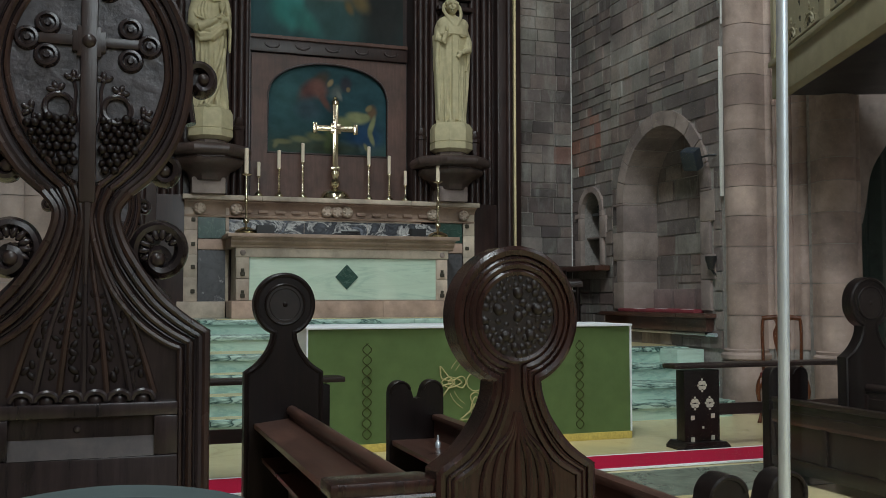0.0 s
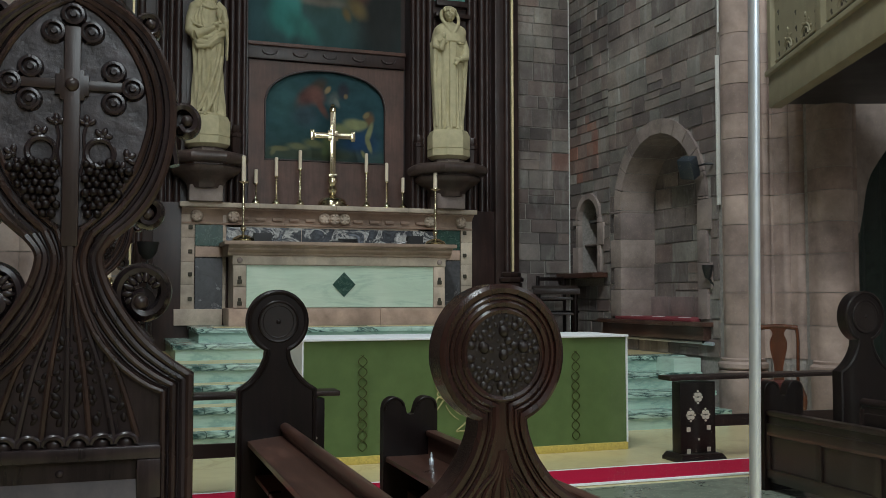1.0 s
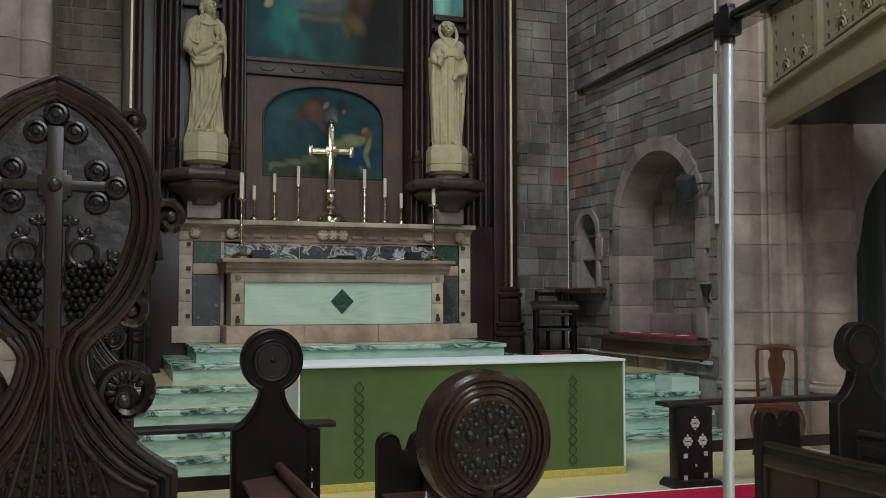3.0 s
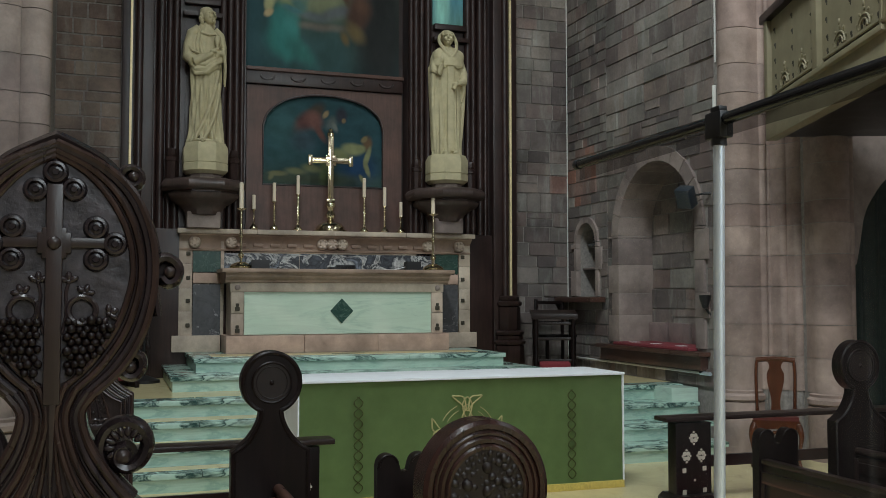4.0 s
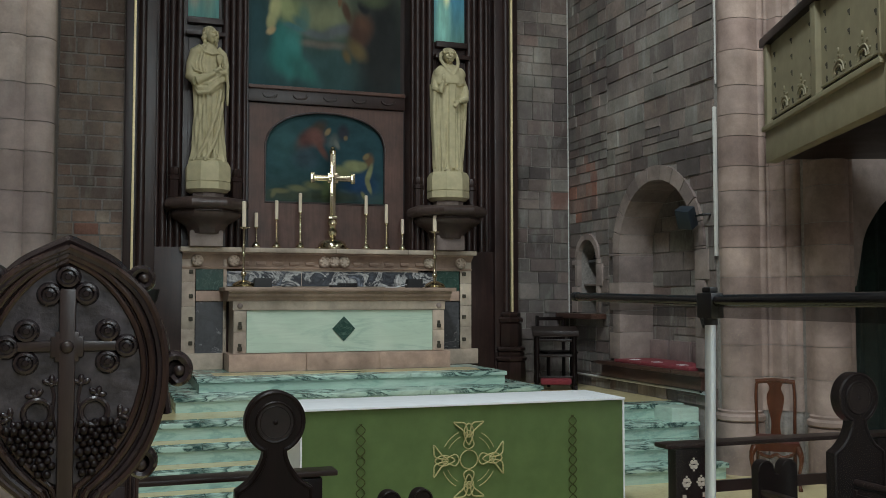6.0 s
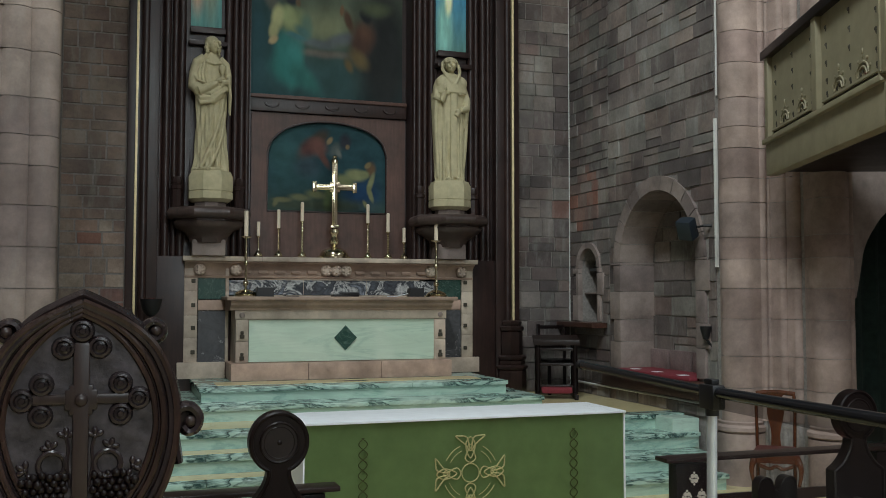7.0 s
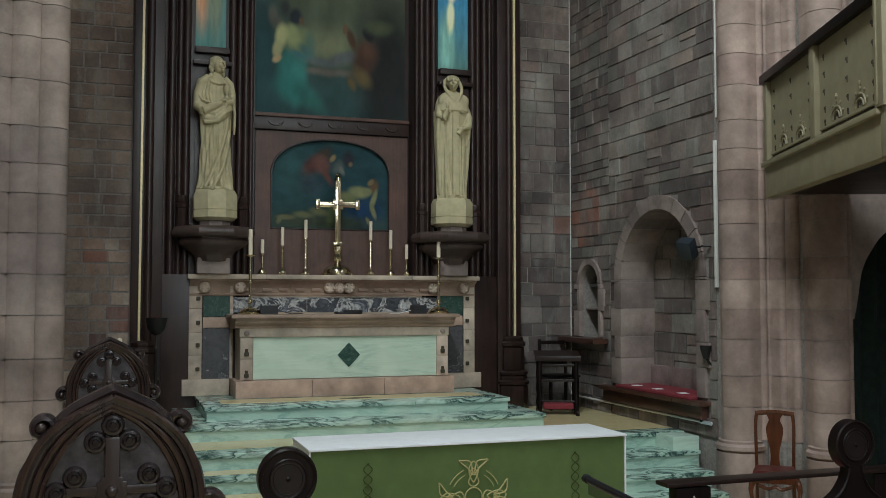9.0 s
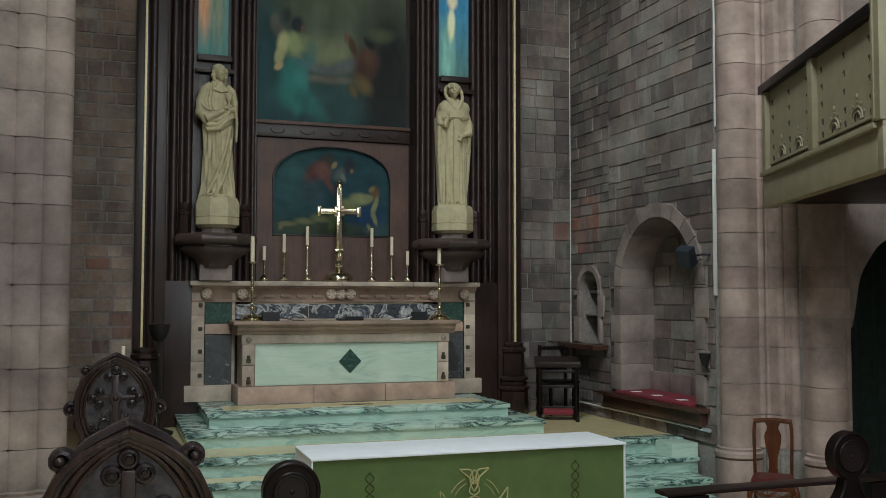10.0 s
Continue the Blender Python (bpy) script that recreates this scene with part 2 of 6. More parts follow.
M_SLATE = plain("worn_carved_oak_field", (0.038, 0.032, 0.036), 0.36, 0, 0.75, 26, 0.7)
M_SPEAK = plain("blue_black_speaker_case", (0.018, 0.027, 0.038), 0.5, 0, 0.1, 20, 0)
for dull in (M_CARPET, M_CLOTH, M_BRAID):
    dull.node_tree.nodes["Principled BSDF"].inputs["Specular IOR Level"].default_value = 0.08


# ---- mesh helpers ----
def box(bm, x0, x1, y0, y1, z0, z1, bev=0.0):
    r = bmesh.ops.create_cube(bm, size=1, matrix=Matrix.LocRotScale(((x0 + x1) / 2, (y0 + y1) / 2, (z0 + z1) / 2), None, (abs(x1 - x0), abs(y1 - y0), abs(z1 - z0))))
    if bev:
        es = list({e for v in r["verts"] for e in v.link_edges})
        bmesh.ops.bevel(bm, geom=es, offset=bev, segments=2, affect="EDGES", profile=0.6)
    return bm


def prism(bm, outline, y0, y1, holes=(), axis="y"):
    """A plate with an outline in (x, z), from y0 to y1; with axis "x" the outline is in (y, z) and the plate runs in x."""
    def put(u, v, d):
        return bm.verts.new((u, d, v) if axis == "y" else (d, u, v) if axis == "x" else (u, v, d))
    fronts, edges, loops = [], [], []
    for ring in (outline, *holes):
        vs = [put(u, v, y0) for u, v in ring]
        fronts += vs
        loops.append(vs)
        edges += [bm.edges.new((vs[i - 1], vs[i])) for i in range(len(vs))]
    res = bmesh.ops.triangle_fill(bm, use_beauty=True, use_dissolve=False, edges=edges)
    faces = [g for g in res["geom"] if isinstance(g, bmesh.types.BMFace)]
    back = {v: put(*((v.co.x, v.co.z) if axis == "y" else (v.co.y, v.co.z) if axis == "x" else (v.co.x, v.co.y)), y1) for v in fronts}
    for f in faces:
        bm.faces.new([back[v] for v in reversed(f.verts)])
    for vs in loops:
        for i in range(len(vs)):
            bm.faces.new((vs[i - 1], vs[i], back[vs[i]], back[vs[i - 1]]))
    bmesh.ops.recalc_face_normals(bm, faces=bm.faces[:])
    return bm


def lathe(bm, profile, seg=24, cx=0, cy=0, a0=0.0, a1=360.0, sx=1.0, sy=1.0):
    full = abs(a1 - a0) >= 360
    cols = seg if full else seg + 1
    rings = []
    for r, z in profile:
        if r < 1e-6:
            rings.append([bm.verts.new((cx, cy, z))])
        else:
            rings.append([bm.verts.new((cx + sx * r * math.cos(radians(a0 + (a1 - a0) * i / seg)), cy + sy * r * math.sin(radians(a0 + (a1 - a0) * i / seg)), z)) for i in range(cols)])
    for a, b in zip(rings, rings[1:]):
        for i in range(seg):
            j = (i + 1) % cols
            quad = [a[i % len(a)], a[j % len(a)], b[j % len(b)], b[i % len(b)]]
            quad = list(dict.fromkeys(quad))
            if len(quad) > 2:
                bm.faces.new(quad)
    return bm


def tube(bm, pts, r, n=8, closed=False, flat=1.0):
    """A round bar along points; flat squeezes it in y."""
    pts = [Vector(p) for p in pts]
    rings = []
    k = len(pts)
    for i, p in enumerate(pts):
        a = pts[i - 1] if i or closed else p
        b = pts[(i + 1) % k] if i < k - 1 or closed else p
        d = (b - a).normalized()
        up = Vector((0, 1, 0)) if abs(d.y) < 0.9 else Vector((0, 0, 1))
        s = d.cross(up).normalized()
        t = s.cross(d)
        rr = r[i] if isinstance(r, (list, tuple)) else r
        rings.append([bm.verts.new(p + rr * (math.cos(q * math.tau / n) * s + flat * math.sin(q * math.tau / n) * t)) for q in range(n)])
    for i in range(k if closed else k - 1):
        a, b = rings[i], rings[(i + 1) % k]
        for q in range(n):
            bm.faces.new((a[q], a[(q + 1) % n], b[(q + 1) % n], b[q]))
    if not closed:
        bm.faces.new(rings[0][::-1])
        bm.faces.new(rings[-1])
    return bm


def ball(bm, c, r, sx=1.0, sy=1.0, sz=1.0, seg=10, rot=None):
    m = Matrix.LocRotScale(c, rot, (r * sx, r * sy, r * sz))
    bmesh.ops.create_uvsphere(bm, u_segments=seg, v_segments=max(5, seg * 2 // 3), radius=1, matrix=m)
    return bm


def spline(points, n=8, closed=False):
    """Catmull-Rom through points in (u, v)."""
    k, out = len(points), []
    for i in range(k if closed else k - 1):
        g = lambda j: Vector(points[j % k] if closed else points[max(0, min(k - 1, j))])
        p0, p1, p2, p3 = g(i - 1), g(i), g(i + 1), g(i + 2)
        for s in range(n):
            t = s / n
            out.append(0.5 * (2 * p1 + (p2 - p0) * t + (2 * p0 - 5 * p1 + 4 * p2 - p3) * t * t + (3 * p1 - p0 - 3 * p2 + p3) * t ** 3))
    if not closed:
        out.append(Vector(points[-1]))
    return [tuple(p) for p in out]


def spline3(points, n=3):
    k, out = len(points), []
    for i in range(k - 1):
        p0, p1, p2, p3 = (Vector(points[max(0, min(k - 1, j))]) for j in (i - 1, i, i + 1, i + 2))
        for s in range(n):
            q = s / n
            out.append(0.5 * (2 * p1 + (p2 - p0) * q + (2 * p0 - 5 * p1 + 4 * p2 - p3) * q * q + (3 * p1 - p0 - 3 * p2 + p3) * q ** 3))
    return out + [Vector(points[-1])]


def arc(cu, cv, r, a0, a1, n):
    return [(cu + r * math.cos(radians(a0 + (a1 - a0) * i / n)), cv + r * math.sin(radians(a0 + (a1 - a0) * i / n))) for i in range(n + 1)]


def finish(bm, name, material, smooth=True):
    bmesh.ops.recalc_face_normals(bm, faces=bm.faces[:])
    me = bpy.data.meshes.new(name)
    bm.to_mesh(me)
    bm.free()
    me.materials.append(material)
    if smooth:
        me.polygons.foreach_set("use_smooth", [True] * len(me.polygons))
        me.set_sharp_from_angle(angle=radians(38))
    return me


def part(name, bm, material, parent, label=""):
    ob = new(name, finish(bm, name, material))
    ob.parent = parent
    return tagged(ob, label)


def solid(name, bm, material, label="", category="", group="", kind=""):
    return tagged(new(name, finish(bm, name, material)), label, category, group, kind)


def thing(name, at, label, category, group="", kind=""):
    ob = new(name)
    ob.empty_display_size = 0.1
    ob.location = at
    return tagged(ob, label, category, group, kind)


def piece(name, me, parent, loc, scale=(1, 1, 1), rz=0.0, rx=0.0, ry=0.0):
    ob = new(name, me)
    ob.parent = parent
    ob.location, ob.scale, ob.rotation_euler = loc, scale, (radians(rx), radians(ry), radians(rz))
    return ob


B = bmesh.new

# ---- structure ----
WX, WY = 3.47, 10.76          # side wall's face, back wall's face
LX = -3.36                    # the other side wall's face
SANCT = 0.64                  # sanctuary floor


def structure(name, bm, material, label, category):
    return solid(name, bm, material, label, category, kind="structure")


floor = structure("floor", box(B(), -7, 7, -9.6, 8.2, -0.2, 0.0), M_TILE, "ochre marble floor of the chancel", "floor")
floor_band = structure("floor_band", box(B(), -3.3, 3.3, 3.55, 4.33, 0.0, 0.004), M_GFLOOR, "grey-green marble band in the floor", "floor band")
sanctuary_floor = structure("sanctuary_floor", box(B(), LX - 0.4, WX + 0.4, 8.15, WY + 0.3, -0.2, SANCT), M_TILE, "ochre marble sanctuary floor", "floor")

# dark floor added to cut the light bounced under the balcony
structure("bounce_cut_floor", box(B(), 1.9, 6.45, -8.9, 4.3, 0.0, 0.004), M_OAKX, "dark boards added to cut floor bounce under the balcony", "platform")

# the nave shell behind and around the camera, with its windows
def shell_wall(name, outline, holes, d0, d1, axis):
    return structure(name, prism(B(), outline, d0, d1, holes, axis), M_PLASTER, "plain brown stone nave wall", "wall")


side_out = [(-9.6, -0.2), (11.1, -0.2), (11.1, 17.5), (-9.6, 17.5)]
def window_row(ys, z):
    return [[(wy - 1.2, z - 1.2), (wy + 1.2, z - 1.2), (wy + 1.2, z + 1.2), (wy - 1.2, z + 1.2)] for wy in ys]


shell_wall("wall_nave_north", side_out, window_row((-5.0, -1.5, 2.0), 15.6), -4.9, -4.5, "x")
shell_wall("wall_nave_south", side_out, window_row((-4.5, -0.5, 3.5), 10.2), 6.5, 6.9, "x")
shell_wall("wall_west", [(-6.9, -0.2), (6.9, -0.2), (6.9, 17.5), (-6.9, 17.5)], [[(-2.5, 4.7), (2.5, 4.7), (2.5, 9.3), (-2.5, 9.3)]], -9.3, -8.9, "y")
structure("ceiling", box(B(), -6.9, 6.9, -9.6, 11.1, 17.5, 17.7), M_CEIL, "boarded timber ceiling", "ceiling")

# walls of the sanctuary: a mortar core with coursed stones in front
ARCH_Y, ARCH_Z, ARCH_R, ARCH_RO, ARCH_B = 8.43, 2.4, 0.85, 1.02, 1.05
NI_Y, NI_Z, NI_R, NI_RO, NI_B = 10.18, 2.36, 0.275, 0.35, 1.63
arch_hole = [(ARCH_Y + ARCH_R, ARCH_B), *arc(ARCH_Y, ARCH_Z, ARCH_R, 0, 180, 24), (ARCH_Y - ARCH_R, ARCH_B)]
niche_hole = [(NI_Y + NI_R, NI_B), *arc(NI_Y, NI_Z, NI_R, 0, 180, 16), (NI_Y - NI_R, NI_B)]
wall_back = structure("wall_east", prism(B(), [(-6.9, -0.2), (6.9, -0.2), (6.9, 17.5), (-6.9, 17.5)], WY, WY + 0.35, [[(-2.4, SANCT), (2.4, SANCT), (2.4, 9.3), (-2.4, 9.3)]]), M_MORTAR, "coursed brown and grey rubble stone wall behind the altar", "wall")
wall_side = structure("wall_south", prism(B(), [(7.0, -0.2), (WY, -0.2), (WY, 12.0), (7.0, 12.0)], WX, WX + 0.47, [arch_hole, niche_hole], "x"), M_MORTAR, "coursed rubble stone wall with a round-arched recess", "wall")
wall_recess = structure("wall_recess", box(B(), WX + 0.47, WX + 0.7, 7.0, WY, -0.2, 4.2), M_MORTAR, "coursed stone back of the arched recess", "wall")
wall_left = structure("wall_north", box(B(), LX - 0.35, LX, 7.6, WY, -0.2, 12.0), M_MORTAR, "coursed rubble stone side wall of the sanctuary", "wall")

unit = bmesh.new()
bmesh.ops.create_cube(unit, size=1)
bmesh.ops.bevel(unit, geom=unit.edges[:], offset=0.018, segments=1, affect="EDGES")
me_block = finish(unit, "stone_block", M_RUBBLE, False)
me_red = me_block.copy()
me_red.materials[0] = M_RED
me_brown = me_block.copy()
me_brown.materials[0] = M_BROWNST
rng = random.Random(11)


def courses(parent, side, u0, u1, z0, z1, gaps, red, face, depth=0.05, low=0.15, high=0.27, wide=(0.26, 0.62), block=None):
    """Courses of stones over a wall: side "x" runs in y on a wall at x = face, "y" runs in x on a wall at y = face."""
    z, gap_w = z0, 0.022 if block else 0.014
    while z < z1 - 0.05:
        h = min(rng.uniform(low, high), z1 - z)
        spans = [(u0, u1)]
        for gap in gaps:
            g = gap(z, z + h)
            if g:
                spans = [s for a, b in spans for s in ((a, min(b, g[0])), (max(a, g[1]), b)) if s[1] - s[0] > 0.04]
        for a, b in spans:
            u = a
            while u < b - 0.01:
                w = min(rng.uniform(*wide), b - u)
                if b - u - w < 0.14:
                    w = b - u
                cu, cz, proud = u + w / 2, z + h / 2, rng.uniform(-0.006, 0.014)
                me = me_red if red(cu, cz) else block or me_block
                if h > 0.2 and w > 0.3 and rng.random() < 0.22:
                    cut = rng.uniform(0.4, 0.6) * h
                    for zz, hh in ((z + cut / 2, cut), (z + (cut + h) / 2, h - cut)):
                        lag = rng.uniform(-0.005, 0.01)
                        at, size = ((face + depth / 2 - 0.012 - lag, cu, zz), (depth, w - gap_w, hh - gap_w)) if side == "x" else ((cu, face + depth / 2 - 0.012 - lag, zz), (w - gap_w, depth, hh - gap_w))
                        piece("stone_block", me, parent, at, size)
                    u += w
                    continue
                if side == "x":
                    piece("stone_block", me, parent, (face + depth / 2 - 0.012 - proud, cu, cz), (depth, w - gap_w, h - gap_w))
                else:
                    piece("stone_block", me, parent, (cu, face + depth / 2 - 0.012 - proud, cz), (w - gap_w, depth, h - gap_w))
                u += w
        z += h


def ring_gap(cy, cz, r, half, base):
    """The stretch that an arch with its jambs takes out of a course."""
    def gap(a, b):
        if b <= base or a >= cz + r:
            return None
        low = max((a + b) / 2, cz)
        w = half if a < cz else math.sqrt(max(0.0, r * r - (low - cz) ** 2))
        return (cy - w, cy + w) if w > 0.02 else None
    return gap


def red_corner(u, z):
    return 2.95 < z < 3.75 and abs(z - 3.3) + abs(u - 10.25) * 0.7 < 0.5 and rng.random() < 0.75


# wall stones are added at the end of the file

# dressed stone round the recess and the niche
def voussoirs(parent, cy, cz, r0, r1, count, base, jamb, x0, x1):
    for i in range(count):
        a0, a1 = 180 * i / count + 0.35, 180 * (i + 1) / count - 0.35
        out = arc(cy, cz, r1, a0, a1, 3) + arc(cy, cz, r0, a1, a0, 3)
        me = finish(prism(B(), out, x0, x1, (), "x"), "voussoir", M_DRESS)
        piece("voussoir", me, parent, (0, 0, 0))
    z, i = base, 0
    while z < cz - 0.02:
        h = min(jamb[i % len(jamb)], cz - z)
        for s in (-1, 1):
            w = r1 - r0 + (0.0, 0.09)[(i + (s > 0)) % 2]
            a, b = sorted((cy + s * r0, cy + s * (r0 + w)))
            me = finish(box(B(), x0, x1, a, b, z + 0.003, z + h - 0.003, 0.004), "jamb_stone", M_DRESS)
            piece("jamb_stone", me, parent, (0, 0, 0))
        z, i = z + h, i + 1


voussoirs(wall_side, ARCH_Y, ARCH_Z, ARCH_R - 0.004, ARCH_RO, 11, ARCH_B, (0.34, 0.28, 0.36), WX - 0.036, WX + 0.465)
voussoirs(wall_side, NI_Y, NI_Z, NI_R - 0.004, NI_RO, 7, NI_B, (0.36, 0.3), WX - 0.038, WX + 0.03)
niche = thing("piscina_niche", (WX, NI_Y, NI_B), "small round-headed stone niche with a carved shell and shelf", "niche", kind="structure")
# dark oak colour here stands in for the shade deep in the niche
part("back_panel", box(B(), 0.4, 0.44, -0.3, 0.3, 0, 1.02), M_OAK, niche, "niche back, dark to stand for its shade")
part("shelf", box(B(), 0.06, 0.4, -NI_R, NI_R, 0.37, 0.395, 0.006), M_DRESS, niche)
bm = B()
for k in range(9):
    a = radians(180 * (k + 0.5) / 9)
    tube(bm, [(0.34, 0.03 * math.cos(a), 0.74), (0.2, 0.22 * math.cos(a), 0.74 + 0.2 * math.sin(a))], [0.012, 0.03], 8)
box(bm, 0.12, 0.4, -0.25, 0.25, 0.69, 0.735, 0.015)
part("carved_shell", bm, M_GREYM, niche)
sill = structure("niche_sill", box(B(), WX - 0.24, WX - 0.015, 9.66, WY - 0.02, 1.55, 1.62, 0.012), M_OAKY, "dark wooden ledge below the niche", "ledge")

# the bench across the recess
bench_r = thing("recess_bench", (WX, 8.5, 0.86), "dark oak bench with a red seat pad in the stone recess", "bench")
part("seat_board", box(B(), -0.16, 0.45, -1.16, 1.21, 0.11, 0.16, 0.012), M_OAKY, bench_r)
part("apron", box(B(), -0.1, 0.0, -1.1, 1.16, -0.04, 0.11, 0.01), M_OAKY, bench_r)
part("seat_pad", box(B(), -0.13, 0.44, -0.91, 0.77, 0.16, 0.199, 0.012), M_REDPAD, bench_r, "flat dark red seat pad")
for k, yy in enumerate((-0.62, -0.12, 0.38)):
    part("back_pad", box(B(), 0.4, 0.445, yy, yy + 0.44, 0.19, 0.44, 0.01), stone("back_pad_stone", [(0.2, 0.15, 0.14), (0.24, 0.18, 0.17)]) if k == 0 else bpy.data.materials["back_pad_stone"], bench_r)
for yy in (-0.55, 0.0, 0.5):
    card = solid("service_card", box(B(), -0.05, 0.06, -0.05, 0.05, 0, 0.004), M_LINEN, "small white card lying on the red seat pad", "card", "cards on the bench")
    card.location = (WX + 0.02, 8.5 + yy, 1.0592)

pipe = structure("wall_pipe", tube(B(), [(WX - 0.05, 10.7, 0.79), (WX - 0.05, 7.35, 0.79)], 0.014, 8), M_PIPE, "white painted pipe along the wall foot", "pipe")
valve = thing("pipe_valve", (WX - 0.05, 7.45, 0.79), "small metal radiator valve on the pipe's end", "valve")
part("valve_body", tube(B(), [(0, -0.16, 0), (0, 0.02, 0)], 0.022, 10), M_STEEL, valve)
part("valve_knob", lathe(B(), [(0, 0), (0.03, 0), (0.03, 0.1), (0.02, 0.13), (0, 0.13)], 12), M_IRON, valve)
conduit = structure("wall_conduit", box(B(), WX - 0.05, WX - 0.012, 7.165, 7.192, 2.28, 3.9, 0.004), M_PIPE, "white vertical cable conduit on the stone wall", "conduit")
conduit2 = structure("wall_cable", tube(B(), [(WX - 0.02, 7.165, 4.15), (WX - 0.02, 7.16, 9.4)], 0.011, 6), M_PIPE, "thin white cable running up the stone wall", "cable")
corner_pipe = structure("corner_cable", tube(B(), [(WX - 0.03, WY - 0.03, 0.66), (WX - 0.03, WY - 0.03, 9.4)], 0.008, 6), M_PIPE, "thin pale cable in the wall's corner", "cable")

speaker = thing("wall_speaker", (WX - 0.18, 7.5, 2.72), "black loudspeaker on a bracket beside the arch", "speaker")
part("cabinet", box(B(), -0.085, 0.055, -0.09, 0.09, -0.115, 0.115, 0.015), M_SPEAK, speaker).rotation_euler = (radians(8), radians(-30), radians(20))
part("bracket", tube(B(), [(0.04, -0.02, 0), (0.1, -0.16, 0.02), (0.17, -0.2, 0.02)], 0.014, 8), M_BLACK, speaker)
sensor = thing("wall_lamp", (WX - 0.08, 7.33, 1.58), "small black wall lamp on the stone jamb", "wall lamp")
part("lamp_head", lathe(B(), [(0, -0.09), (0.03, -0.08), (0.06, 0.02), (0.065, 0.06), (0, 0.06)], 14), M_BLACK, sensor)
part("lamp_bracket", tube(B(), [(0, 0, -0.07), (0.07, 0, -0.16)], 0.014, 8), M_BLACK, sensor)

# ---- clustered piers ----
def pier_outline(parts, seg=10):
    """The outline of a pier in plan from the arcs of its shafts (x, y, r, a0, a1) in turn."""
    out = []
    for cx, cy, r, a0, a1 in parts:
        out += arc(cx, cy, r, a0, a1, seg) if r else [(cx, cy)]
    return out


def pier(name, parts, label, joints, swell, ashlar):
    t = thing(name, (0, 0, 0), label, "pier", kind="structure")
    base_z = joints[0]
    core = pier_outline([(x, y, max(0, r - 0.012), a, b) for x, y, r, a, b in parts])
    part("core", prism(B(), core, 0.0, 12.0, (), "z"), M_MORTAR, t)
    me = finish(prism(B(), pier_outline(parts), 0.0, 1.0, (), "z"), "drum", ashlar)
    tops = list(joints[1:])
    while tops[-1] < 8.0:
        tops.append(tops[-1] + (0.33, 0.29, 0.36)[len(tops) % 3])
    for z0, z1 in zip([base_z] + tops, tops):
        piece("drum", me, t, (0, 0, z0), (1, 1, z1 - z0 - 0.007))
    for i, (x, y, r, a, b) in enumerate(parts):
        if r > 0.12:
            part("base_moulding", lathe(B(), [(0, base_z - 0.13), (r + 0.02, base_z - 0.13), (r + swell, base_z - 0.1), (r + swell, base_z - 0.06), (r + 0.03, base_z - 0.035), (r + 0.035, base_z - 0.01), (r + 0.005, base_z + 0.002)], 28, x, y), ashlar, t)
            part("plinth", lathe(B(), [(0, 0), (r + swell - 0.01, 0), (r + swell - 0.01, base_z - 0.128), (0, base_z - 0.128)], 28, x, y), ashlar, t)
    return t


PR = [(3.52, 7.6, 0, 0, 0), (3.5, 7.22, 0, 0, 0), (3.6, 7.02, 0.2, 170, 290), (3.79, 6.86, 0.045, 200, 300), (3.86, 6.86, 0.035, 180, 280), (3.93, 6.72, 0.05, 180, 290), (4.02, 6.6, 0.06, 170, 280), (4.15, 6.27, 0.19, 165, 310), (4.33, 6.2, 0.045, 200, 320), (4.42, 6.45, 0, 0, 0), (4.6, 6.9, 0, 0, 0), (4.6, 7.6, 0, 0, 0)]
pier("pier_south", PR, "clustered pink sandstone pier with round shafts", (0.66, 1.01, 1.34, 1.73, 2.05, 2.36, 2.59, 2.96, 3.22, 3.54, 3.77, 4.08, 4.46, 4.8, 5.12), 0.06, M_ASHLAR)
PL = [(-4.45, 7.7, 0, 0, 0), (-4.45, 6.9, 0, 0, 0), (-4.0, 6.9, 0.2, 210, 316), (-3.745, 6.92, 0.17, 224, 318), (-3.525, 6.94, 0.165, 224, 318), (-3.31, 6.95, 0.135, 226, 370), (-3.19, 7.3, 0, 0, 0), (-3.34, 7.7, 0, 0, 0)]
pier("pier_north", PL, "clustered grey-pink sandstone pier with round shafts", (0.66, 1.0, 1.32, 1.66, 2.02, 2.36, 2.7, 3.03, 3.28, 3.59, 3.98, 4.34, 4.63, 4.98), 0.06, M_GREYASH)

# unseen arch over the piers, added to shade the upper sanctuary walls
structure("wall_shading_arch", prism(B(), [(-4.45, 6.15), *arc(0, 6.15, 3.42, 180, 0, 28), (4.6, 6.15), (4.6, 17.5), (-4.45, 17.5)], 6.8, 7.25), M_PLASTER, "unseen brown stone arch added to shade the upper walls", "wall")

# ---- steps ----
def step(name, x0, x1, y0, y1, z0, z1):
    t = thing(name, ((x0 + x1) / 2, y0, z0), "green-veined pale marble altar step with a projecting tread", "step", "altar steps", "structure")
    w, d, h = (x1 - x0) / 2, y1 - y0, z1 - z0
    part("riser", box(B(), -w + 0.025, w - 0.025, 0.025, d, 0, h - 0.05), M_GREENM, t)
    n = max(1, round(2 * w / 1.3))
    for i in range(n):
        part("tread_slab", box(B(), -w + 2 * w * i / n + 0.0015, -w + 2 * w * (i + 1) / n - 0.0015, 0, d, h - 0.05, h, 0.008), M_NOSE, t)
    return t


